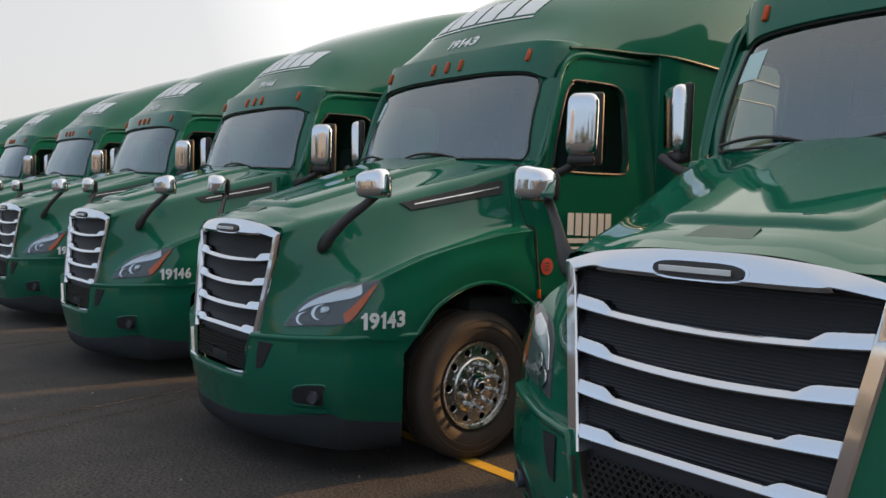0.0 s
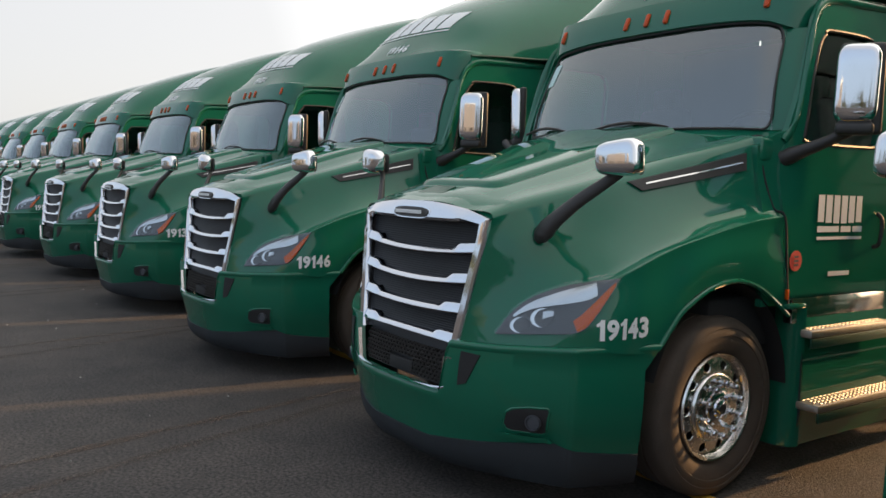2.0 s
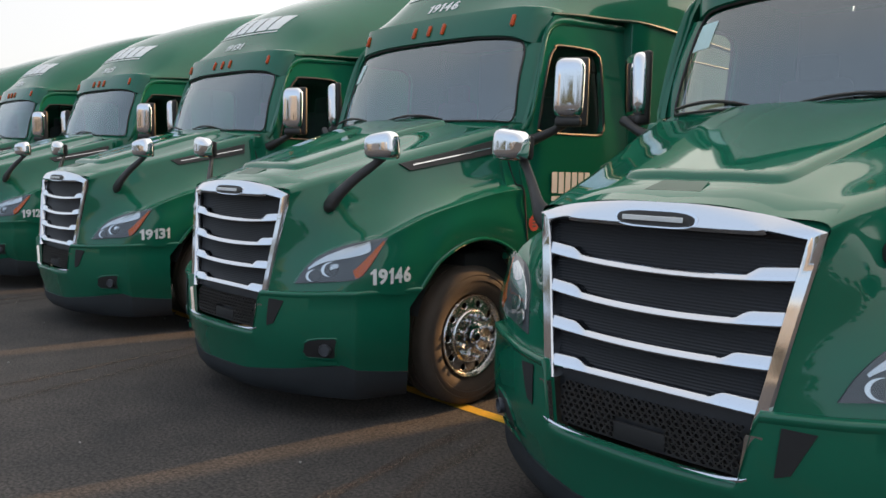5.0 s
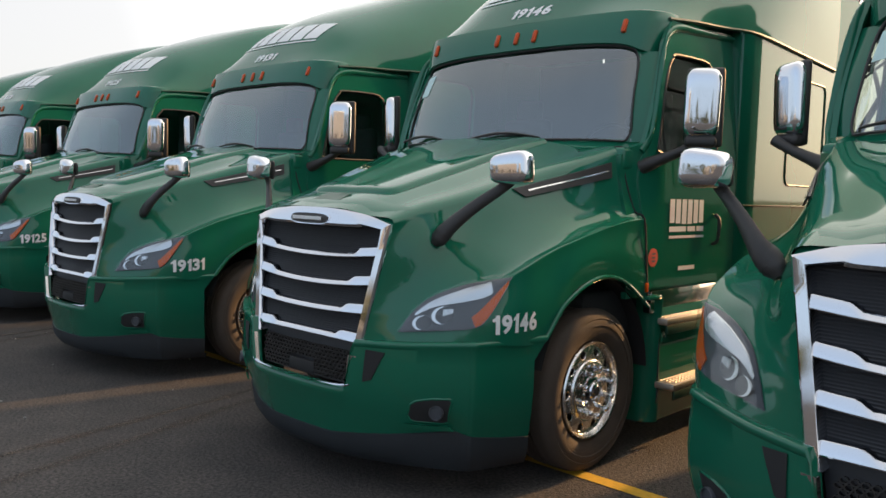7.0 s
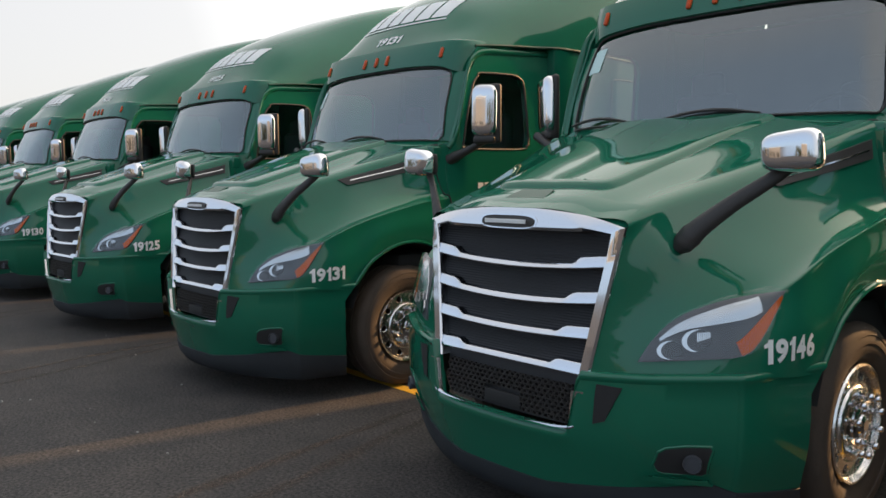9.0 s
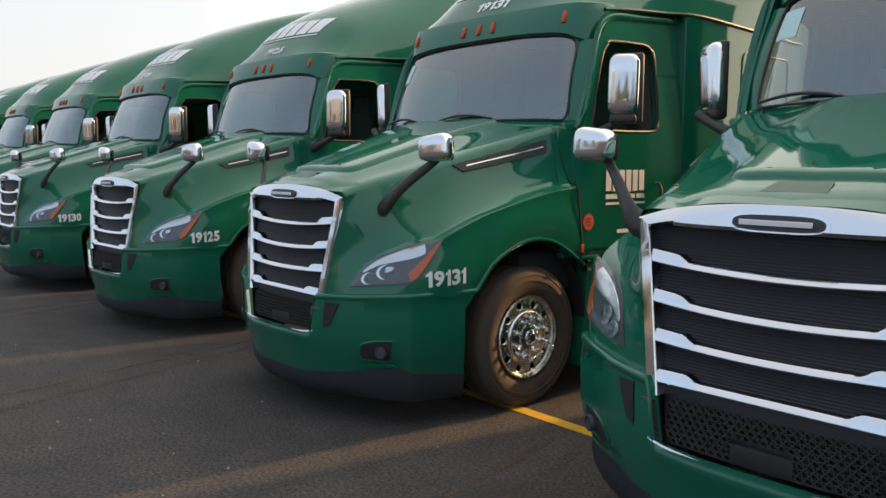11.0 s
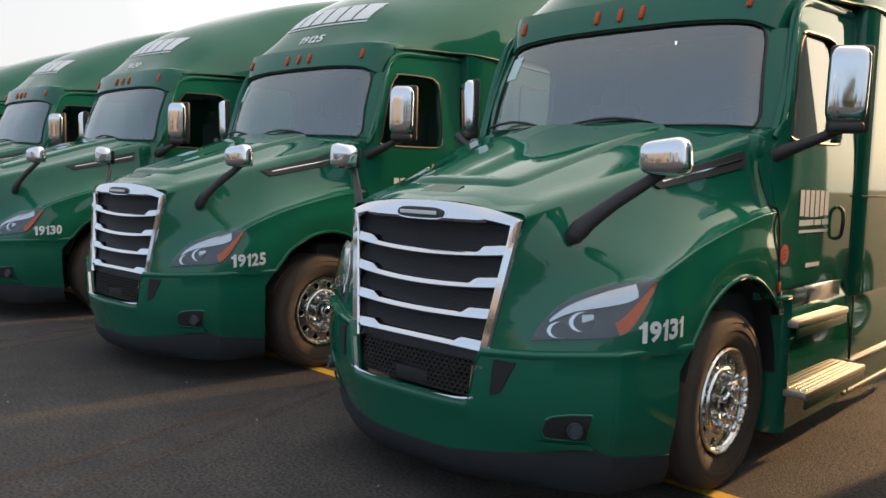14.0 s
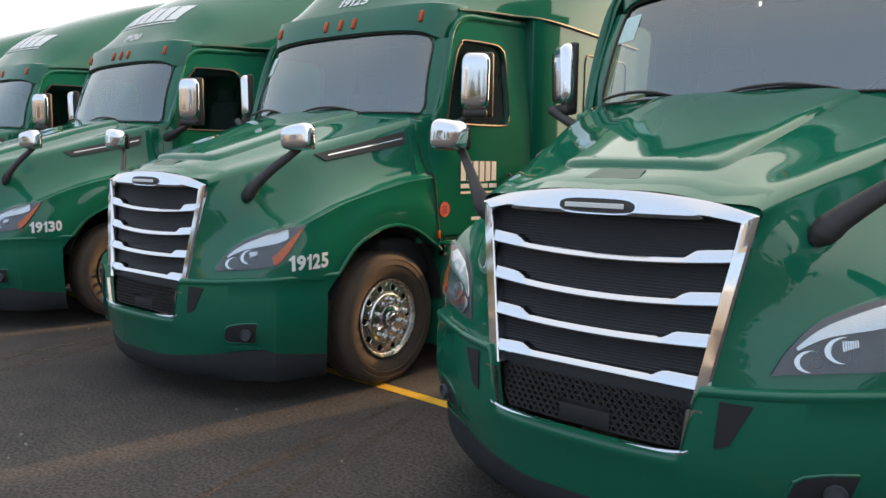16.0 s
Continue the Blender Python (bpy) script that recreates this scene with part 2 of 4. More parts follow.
def tube(path, r, n=10, k=4, flat=1.0):
    """A rod along path; r is a number or one radius a point."""
    pts = catmull(path, k)
    rs = r if isinstance(r, (int, float)) else None
    rows = []
    for i, p in enumerate(pts):
        a, b = pts[max(0, i - 1)], pts[min(len(pts) - 1, i + 1)]
        t = Vector(b - a).normalized()
        s = t.cross(Vector((0.13, 0.2, 1))).normalized()
        u = s.cross(t)
        rr = rs if rs is not None else float(np.interp(i / (len(pts) - 1), np.linspace(0, 1, len(r)), r))
        rows.append([Vector(p) + (s * math.cos(q) * flat + u * math.sin(q)) * rr for q in (2 * math.pi * j / n for j in range(n))])
    bm = sheet(rows, closed=True)
    bm.verts.ensure_lookup_table()
    bm.faces.new([bm.verts[j] for j in range(n)])
    bm.faces.new([bm.verts[len(rows) * n - n + j] for j in range(n)][::-1])
    bmesh.ops.recalc_face_normals(bm, faces=bm.faces)
    return bm


def lathe(profile, n=48, caps=False):
    """Turns (radius, x) pairs about the x axis."""
    rows = [[(x, r * math.cos(a), r * math.sin(a)) for a in (2 * math.pi * j / n for j in range(n))] for r, x in profile]
    bm = sheet(rows, closed=True)
    bmesh.ops.remove_doubles(bm, verts=bm.verts, dist=0.0002)
    bmesh.ops.recalc_face_normals(bm, faces=bm.faces)
    return bm


def plate(poly, thick, bevel=0.0):
    """A flat piece from 3D corner points, thickened."""
    bm = bmesh.new()
    f = bm.faces.new([bm.verts.new(p) for p in poly])
    f.normal_update()
    r = bmesh.ops.extrude_face_region(bm, geom=[f])
    nrm = f.normal.copy()
    bmesh.ops.translate(bm, verts=[v for v in r["geom"] if isinstance(v, bmesh.types.BMVert)], vec=nrm * thick)
    bmesh.ops.recalc_face_normals(bm, faces=bm.faces)
    if bevel:
        bmesh.ops.bevel(bm, geom=bm.edges[:], offset=bevel, segments=2, profile=0.5, affect='EDGES')
    return bm


def tree_of(bm):
    return BVHTree.FromBMesh(bm)


def drape(bm, tree, way, lift, thick=0.0):
    """Lays a flat bmesh onto a surface along way, lifted off it, with thickness."""
    way = Vector(way).normalized()
    for v in bm.verts:
        hit = tree.ray_cast(v.co - way * 1.5, way)
        if hit[0] is not None:
            nn = hit[1] if hit[1].dot(way) < 0 else -hit[1]
            v.co = hit[0] + nn * lift
    if thick:
        bmesh.ops.recalc_face_normals(bm, faces=bm.faces)
        nsum = sum((f.normal.dot(way) for f in bm.faces))
        if nsum > 0:
            bmesh.ops.reverse_faces(bm, faces=bm.faces)
        r = bmesh.ops.extrude_face_region(bm, geom=bm.faces[:])
        for v in (g for g in r["geom"] if isinstance(g, bmesh.types.BMVert)):
            v.co -= way * thick
        bmesh.ops.recalc_face_normals(bm, faces=bm.faces)
    return bm


def quad_patch(a, b, c, e, nu, nv):
    """Grid over four corners a b c e (in turn)."""
    a, b, c, e = (Vector(q) for q in (a, b, c, e))
    return sheet([[(a.lerp(b, j / nv)).lerp(e.lerp(c, j / nv), i / nu) for j in range(nv + 1)] for i in range(nu + 1)])


def flipped(bm):
    b = bm.copy()
    b.transform(Matrix.Diagonal((-1, 1, 1, 1)))
    bmesh.ops.reverse_faces(b, faces=b.faces)
    return b


def lettering(text, width, height, bold=0.02):
    """Flat bmesh of digits, width x height, its lower left corner at the origin in x, y."""
    cu = bpy.data.curves.new("tmp", 'FONT')
    cu.body, cu.offset, cu.resolution_u, cu.space_character = text, bold, 3, 0.92
    ob = bpy.data.objects.new("tmp", cu)
    me = bpy.data.meshes.new_from_object(ob)
    bm = bmesh.new()
    bm.from_mesh(me)
    bpy.data.objects.remove(ob)
    bpy.data.curves.remove(cu)
    bpy.data.meshes.remove(me)
    xs, ys = [v.co.x for v in bm.verts], [v.co.y for v in bm.verts]
    x0, x1, y0, y1 = min(xs), max(xs), min(ys), max(ys)
    for v in bm.verts:
        v.co = Vector(((v.co.x - x0) / (x1 - x0) * width, (v.co.y - y0) / (y1 - y0) * height, 0))
    bmesh.ops.triangulate(bm, faces=bm.faces)
    return bm


def bars(rects):
    """Flat bmesh of rectangles (x0, y0, x1, y1), cut fine enough to follow a curved panel."""
    bm = bmesh.new()
    for x0, y0, x1, y1 in rects:
        n, m = max(1, int((x1 - x0) / 0.05)), max(1, int((y1 - y0) / 0.03))
        vs = [[bm.verts.new((x0 + (x1 - x0) * i / n, y0 + (y1 - y0) * j / m, 0)) for j in range(m + 1)] for i in range(n + 1)]
        for i in range(n):
            for j in range(m):
                bm.faces.new([vs[i][j], vs[i + 1][j], vs[i + 1][j + 1], vs[i][j + 1]])
    return bm


def condensed(text, width, height):
    """Bold condensed digits side by side; the narrow 1 is a stem with a flag."""
    ws = [0.58 if c == "1" else 1.0 for c in text]
    unit = width / (sum(ws) + 0.12 * (len(text) - 1))
    x, out = 0.0, []
    for c, w in zip(text, ws):
        if c == "1":
            b = bmesh.new()
            q = [b.verts.new((unit * w * px, height * py, 0)) for px, py in ((.38, 0), (1, 0), (1, 1), (.5, 1), (.42, .9), (0, .8), (0, .66), (.38, .7))]
            b.faces.new([q[0], q[1], q[2], q[3], q[4], q[7]])
            b.faces.new([q[4], q[5], q[6], q[7]])
            bmesh.ops.triangulate(b, faces=b.faces)
        else:
            b = lettering(c, unit * w, height, 0.04)
        b.transform(Matrix.Translation((x, 0, 0)))
        out.append(b)
        x += unit * (w + 0.12)
    return merge(*out)


# ---- setting ----
def flat(name, x0, y0, x1, y1, z, mat, n=1):
    bm = bmesh.new()
    bmesh.ops.create_grid(bm, x_segments=n, y_segments=n, size=0.5, matrix=Matrix.LocRotScale(((x0 + x1) / 2, (y0 + y1) / 2, z), None, (x1 - x0, y1 - y0, 1)))
    return part(name, bm, mat, smooth=False)


tagged(flat("ground", -1500, -1500, 1500, 1500, 0, ASPHALT), "dark grey worn asphalt truck yard", "ground", kind="structure")

# truck places: x, y, turn in degrees, fleet number
ROW = [(3.613, 0.038, 0.60, ""), (0.000, 0.000, -0.00, "19143"), (-3.379, -0.049, 1.85, "19146"), (-6.979, -0.093, 2.12, "19131"), (-10.625, -0.206, 4.09, "19125"), (-14.357, -0.473, 1.92, "19130")]
ROW += [(-14.357 - 3.68 * k, -0.473 - 0.14 * k, 2.2, "") for k in range(1, 8)]

yl = flat("yellow_line", -60, 1.025, 6, 1.135, 0.004, YELLOW)
yl.rotation_euler[2] = radians(0.85)
tagged(yl, "worn yellow paint line across the parking bays", "line", kind="structure")


def brown_streak(x0, y0, x1, y1, w, strength):
    """A brown band on the asphalt that thins out at its sides and far end."""
    n, m = 60, 8
    bm = bmesh.new()
    fd = bm.verts.layers.float.new("fade")
    vs = []
    for i in range(n + 1):
        u = i / n
        row = []
        for j in range(m + 1):
            q = j / m - .5
            e = noise.noise((x0 * 3.1, u * 9, j * .3)) * .05
            v = bm.verts.new((x0 + (x1 - x0) * u + (q * w + e) * (1.15 - .3 * u), y0 + (y1 - y0) * u, .004))
            v[fd] = strength * (1 - (2 * abs(q)) ** 2.5) * min(1, u * 5) * min(1, (1 - u) * 12)
            row.append(v)
        vs.append(row)
    for i in range(n):
        for j in range(m):
            bm.faces.new([vs[i][j], vs[i][j + 1], vs[i + 1][j + 1], vs[i + 1][j]])
    return tagged(part("ground_streak", bm, STREAK, smooth=False), "faint thin brown streak on the asphalt", "tyre mark", "tyre marks", "structure")


for x in (1.45, -2.20, -5.60, -9.45, -13.0, -16.7, -20.4, -24.1):
    brown_streak(x + 1.20, -3.0, x + .30, .84, .11, .42)
    brown_streak(x + 1.75, -3.0, x + .50, .84, .13, .30)


def grit():
    """Small pale stones and scraps scattered over the yard."""
    rnd = random.Random(9)
    bits = []
    for k in range(150):
        b = bmesh.new()
        r = rnd.uniform(.004, .011)
        bmesh.ops.create_icosphere(b, subdivisions=1, radius=r)
        for v in b.verts:
            v.co *= rnd.uniform(.7, 1.3)
        b.transform(Matrix.Translation((rnd.uniform(-22, 5), rnd.uniform(-4.5, 1.5), r * .5)))
        bits.append(b)
    return tagged(part("grit", merge(*bits), STONE, smooth=False), "small pale stones scattered on the asphalt", "grit", kind="stuff")


grit()


def warehouse(cx, cy, w, h, doors):
    wh = new("warehouse")
    b = box(0, -6, h / 2, w, 12, h, .05, 1)
    part("wall", b, PLASTER, wh, smooth=False)
    part("parapet", box(0, -6, h + .2, w + .3, 12.3, .4, .03, 1), STEEL, wh, smooth=False)
    for k in range(doors):
        part("dock_door", box((k + .5 - doors / 2) * w / doors, .03, 2.2, 2.8, .12, 3.2, .02, 1), LIP, wh, smooth=False)
    wh.matrix_basis = pose(cx, cy, 0, 0, 0, 4)
    return tagged(wh, "low pale warehouse with dock doors across the yard", "warehouse", "warehouses across the yard")


warehouse(-22, -78, 26, 7.5, 6)
warehouse(14, -92, 20, 10.5, 4)
warehouse(-66, -84, 30, 6.5, 7)


def far_trees():
    """An uneven belt of trees round the open sides of the yard."""
    rnd = random.Random(21)
    verts, faces = [], []
    for k in range(150):
        az, dist = radians(rnd.uniform(28, 268)), rnd.uniform(105, 150)
        h = rnd.uniform(5, 10) * (1.25 if rnd.random() < .2 else 1)
        cx, cy = math.sin(az) * dist, math.cos(az) * dist
        bm = tube([(cx, cy, -.1), (cx + .1, cy, h * .3), (cx, cy + .1, h * .6)], [.22, .18, .08], 5, 1)
        for c in range(9):
            u = rnd.uniform(.3, 1.0)
            spread = h * .30 * (1.15 - u)
            p = Vector((cx + rnd.uniform(-1, 1) * spread * 1.4, cy + rnd.uniform(-1, 1) * spread * 1.4, h * u))
            b = bmesh.ops.create_icosphere(bm, subdivisions=2, radius=h * rnd.uniform(.09, .17), matrix=Matrix.Translation(p))
            for v in b["verts"]:
                v.co = p + (v.co - p) * (1 + .55 * noise.noise(v.co * 1.3)) * Vector((1, 1, .8)).length / 1.62
        i0 = len(verts)
        bm.verts.index_update()
        verts += [v.co[:] for v in bm.verts]
        faces += [[i0 + v.index for v in f.verts] for f in bm.faces]
        bm.free()
    me = bpy.data.meshes.new("tree_belt")
    me.from_pydata(verts, [], faces)
    return tagged(part("tree_belt", me, FOLIAGE, smooth=False), "far hazy belt of trees round the yard", "trees", kind="stuff")


far_trees()


def bare_tree(x, y, h):
    """Leafless tree: tapered trunk, forking limbs and thin twigs."""
    rnd = random.Random(5)
    tree = new("bare_tree")
    limbs, twigs = [], []

    def grow(p, way, length, r, depth):
        q = p + way * length
        mid = p.lerp(q, .5) + Vector((rnd.uniform(-1, 1), rnd.uniform(-1, 1), rnd.uniform(-.3, .6))) * length * .08
        (limbs if depth < 2 else twigs).append(tube([p, mid, q], [r, r * .82, r * .65], 7 if depth < 2 else 4, 2))
        if depth < 5:
            for k in range(3 if depth < 3 else 2):
                a = rnd.uniform(0, 6.28)
                side = Vector((math.cos(a), math.sin(a), rnd.uniform(.0, .5)))
                grow(p.lerp(q, rnd.uniform(.55, 1.0)), (way + side * rnd.uniform(.45, .85)).normalized(), length * rnd.uniform(.55, .78), r * .55, depth + 1)
    part("trunk", tube([(0, 0, -.05), (.05, 0, h * .15), (.02, .08, h * .33)], [h * .028, h * .021, h * .018], 12, 4), BARK, tree)
    for k in range(4):
        a = k * 1.6
        grow(Vector((.02, .08, h * (.24 + .03 * k))), Vector((math.cos(a) * .55, math.sin(a) * .55, 1)).normalized(), h * .27, h * .012, 1)
    part("limbs", merge(*limbs), BARK, tree)
    tagged(part("twigs", merge(*twigs), BARK, tree), kind="stuff")
    tree.matrix_basis = pose(x, y, 0)
    return tagged(tree, "leafless grey-brown tree behind the trucks", "tree")


bare_tree(-7.4, 19.0, 9.5)

# ---- truck shape ----
# hood and fenders: stations from the grille edge to the cowl, each from the centre line down to the fender's lower edge
HOOD = [
    [(0, -.108, 1.585), (.33, -.098, 1.575), (.635, -.06, 1.515), (.595, -.09, 1.35), (.555, -.12, 1.17), (.52, -.145, 1.0), (.50, -.155, .925), (.49, -.16, .868)],
    [(0, .05, 1.645), (.37, .07, 1.637), (.665, .08, 1.565), (.705, .05, 1.40), (.71, .02, 1.19), (.71, -.03, 1.03), (.707, -.055, .935), (.702, -.07, .872)],
    [(0, .30, 1.725), (.42, .32, 1.715), (.74, .34, 1.635), (.80, .31, 1.46), (.88, .21, 1.26), (.92, .12, 1.11), (.92, .075, .98), (.917, .05, .880)],
    [(0, .55, 1.803), (.46, .56, 1.79), (.82, .58, 1.70), (.90, .56, 1.53), (1.04, .46, 1.35), (1.14, .335, 1.255), (1.145, .27, 1.06), (1.13, .245, .892)],
    [(0, .75, 1.866), (.49, .76, 1.853), (.88, .77, 1.757), (.955, .75, 1.59), (1.09, .70, 1.438), (1.185, .62, 1.375), (1.21, .60, 1.14), (1.21, .578, .910)],
    [(0, .90, 1.914), (.51, .90, 1.90), (.92, .91, 1.80), (.985, .89, 1.63), (1.11, .85, 1.482), (1.20, .81, 1.43), (1.222, .77, 1.26), (1.215, .74, 1.085)],
    [(0, 1.08, 1.97), (.54, 1.08, 1.955), (.98, 1.09, 1.853), (1.03, 1.09, 1.68), (1.13, 1.09, 1.533), (1.21, 1.08, 1.49), (1.228, 1.09, 1.36), (1.22, 1.10, 1.215)],
    [(0, 1.28, 2.03), (.57, 1.30, 2.015), (1.04, 1.33, 1.925), (1.08, 1.35, 1.74), (1.15, 1.37, 1.583), (1.215, 1.35, 1.54), (1.228, 1.37, 1.36), (1.22, 1.40, 1.155)],
    [(0, 1.40, 2.062), (.60, 1.42, 2.045), (1.08, 1.48, 1.97), (1.115, 1.50, 1.78), (1.16, 1.54, 1.605), (1.21, 1.58, 1.56), (1.22, 1.61, 1.30), (1.21, 1.67, 1.0)],
]
# roof fairing: stations from the front edge to the rear, each from the centre line to the drip rail
ROOF = [
    [(0, 1.80, 2.965), (.5, 1.81, 2.96), (.88, 1.86, 2.95), (1.05, 2.0, 2.94), (1.11, 2.2, 2.92)],
    [(0, 1.90, 3.09), (.48, 1.92, 3.08), (.85, 2.0, 3.06), (1.04, 2.16, 3.03), (1.125, 2.4, 2.93)],
    [(0, 2.10, 3.325), (.46, 2.13, 3.31), (.81, 2.23, 3.27), (1.04, 2.42, 3.18), (1.15, 2.65, 2.94)],
    [(0, 2.50, 3.60), (.45, 2.54, 3.585), (.80, 2.66, 3.52), (1.06, 2.82, 3.36), (1.21, 3.0, 2.95)],
    [(0, 3.00, 3.82), (.46, 3.04, 3.80), (.84, 3.15, 3.73), (1.12, 3.28, 3.49), (1.245, 3.4, 2.95)],
    [(0, 3.70, 4.075), (.50, 3.72, 4.06), (.95, 3.80, 3.97), (1.18, 3.9, 3.65), (1.25, 4.0, 2.95)],
    [(0, 4.90, 4.38), (.55, 4.90, 4.36), (1.04, 4.90, 4.26), (1.22, 4.90, 3.85), (1.25, 4.9, 2.95)],
]
# bumper plan at the seam, from the middle outwards
BUMPER = [(0, -.245), (.25, -.235), (.45, -.195), (.58, -.15), (.73, -.085), (.90, .014), (1.035, .105), (1.06, .125), (1.085, .16), (1.14, .32), (1.215, .58)]


def side_x(y, z):
    """The cab side's half width at a place."""
    u, q = min(1.0, max(0.0, (1.80 - y) / .30)), min(1.0, max(0.0, (z - 1.45) / .4))
    taper = u * u * (3 - 2 * u) * q * q * (3 - 2 * q)
    return 1.19 + 0.02 * (y - 1.5) - (z - 2.0 + math.sqrt((z - 2.0) ** 2 + .03)) * 0.05 - .075 * taper


def grille_y(x, z):
    """The grille's bowed, raked face."""
    return -.103 + .10 * x * x - .112 * (1.5 - z)


def grille_w(z):
    """Half width of the grille's inner opening."""
    return float(np.interp(z, (.62, .80, .86, 1.50), (.415, .455, .45, .57)))


def both(truck, name, bm, mat, label="", smooth=True):
    a = part(name, bm.copy(), mat, truck, label, smooth)
    b = part(name, flipped(bm), mat, truck, label, smooth)
    bm.free()
    return a, b


def slat_mesh(z_mid, z_end, w_notch):
    """One chrome grille slat: thin in the middle, with broad stepped ends."""
    rows = []
    n = 48
    w = grille_w(z_end) + 0.012
    for i in range(n + 1):
        x = -w + 2 * w * i / n
        a = abs(x) / w
        zb = z_mid - .014 + (z_end - .024 - z_mid + .014) * a * a
        step = min(1.0, max(0.0, (abs(x) - w_notch) / 0.04))
        zt = zb + .026 + .026 * step
        y = grille_y(x, zb) - .012
        rows.append([(x, y + .05, zb + .004), (x, y, zb), (x, y - .002, zb + .005), (x, y + .011, zt - .004), (x, y + .016, zt), (x, y + .07, zt)])
    bm = sheet(rows, closed=True)
    bmesh.ops.recalc_face_normals(bm, faces=bm.faces)
    return bm


def make_wheel(truck, x, y, dual=False):
    """A steer wheel on the driver's side: tyre, polished rim with ten hand holes, hub and lug nuts."""
    s = 1 if x > 0 else -1
    m = Matrix.Translation((x, y, .506)) @ Matrix.Diagonal((s, .992, .992, 1))
    rim_scale = Matrix.Diagonal((1, .955, .955, 1))

    def put(bm):
        bm.transform(m)
        if s < 0:
            bmesh.ops.reverse_faces(bm, faces=bm.faces)
        return bm
    w = new("wheel")
    w.parent = truck
    prof = [(.30, -.30), (.33, -.315), (.44, -.32), (.48, -.30), (.502, -.27), (.509, -.22), (.506, -.215), (.493, -.213), (.493, -.205), (.507, -.2),
            (.510, -.13), (.496, -.128), (.496, -.12), (.510, -.115), (.508, -.05), (.498, -.02), (.472, .004), (.448, .010), (.444, .006), (.425, .013), (.405, .013), (.402, .008), (.38, .008), (.335, -.008), (.315, -.022), (.300, -.05)]
    part("tyre", put(lathe(prof, 64)), RUBBER, w, "black rubber truck tyre, dusty")
    # rim: outer flange, dish with ten round hand holes, raised bolt face
    n = 10
    flange = lathe([(.312, -.050), (.319, -.016), (.313, -.006), (.303, -.009), (.298, -.022), (.293, -.038), (.288, -.043)], 80)
    dish = bmesh.new()
    r0, r1, rc, rh = .205, .288, .2455, .0265

    def dish_point(r, ang, sink=0.0):
        return ((-.034 - .009 * ((r - r0) / (r1 - r0)) ** 1.5) - sink, r * math.cos(ang), r * math.sin(ang))
    edge = [(-1 + j / 4, -1) for j in range(8)] + [(1, -1 + j / 4) for j in range(8)] + [(1 - j / 4, 1) for j in range(8)] + [(-1, 1 - j / 4) for j in range(8)]
    for k in range(n):
        g = 2 * math.pi * k / n
        loops = [[], [], [], [], []]
        for ea, er in edge:
            ang, r = ea * math.pi / n, (r0 + r1) / 2 + er * (r1 - r0) / 2
            w2 = math.atan2(r - rc, ang * rc)
            ra, rr = rh * math.cos(w2) / rc, rh * math.sin(w2)
            loops[0].append(dish_point(r, g + ang))
            loops[1].append(dish_point(rc + (rr + (r - rc)) / 2, g + (ra + ang) / 2))
            loops[2].append(dish_point(rc + rr * 1.12, g + ra * 1.12))
            loops[3].append(dish_point(rc + rr, g + ra, .003))
            loops[4].append(dish_point(rc + rr * .94, g + ra * .94, .024))
        vs = [[dish.verts.new(p) for p in lp] for lp in loops]
        for u, v in zip(vs, vs[1:]):
            for j in range(32):
                dish.faces.new([u[j], u[(j + 1) % 32], v[(j + 1) % 32], v[j]])
    bmesh.ops.remove_doubles(dish, verts=dish.verts, dist=.0004)
    bmesh.ops.recalc_face_normals(dish, faces=dish.faces)
    face = lathe([(.2055, -.034), (.202, -.026), (.196, -.018), (.186, -.013), (.172, -.012), (.10, -.012), (.094, -.008)], 80)
    rim = merge(flange, dish, face)
    rim.transform(rim_scale)
    part("rim", put(rim), WHEEL, w, "polished aluminium rim with round hand holes")
    part("brake_drum", put(lathe([(.0, -.16), (.27, -.16), (.29, -.30), (.0, -.30)], 32)), DARK, w)
    part("hub_cap", put(lathe([(.098, -.014), (.095, -.002), (.088, .003), (.056, .006), (.050, .016), (.034, .022), (.030, .026), (.0, .026)], 48)), CHROME, w, "chrome hub cover")
    nut = lathe([(.023, -.014), (.021, -.006), (.014, -.002), (.014, .024), (.019, .028), (.019, .044), (.014, .053), (.0, .056)], 10)
    me = None
    for k in range(n):
        g = 2 * math.pi * (k + .5) / n
        if me is None:
            ob = part("lug_nut", nut, CHROME, w)
            me = ob.data
        else:
            ob = new("lug_nut", me)
            ob.parent = w
        ob.matrix_basis = m @ Matrix.Translation((0, .148 * math.cos(g), .148 * math.sin(g)))
    return w


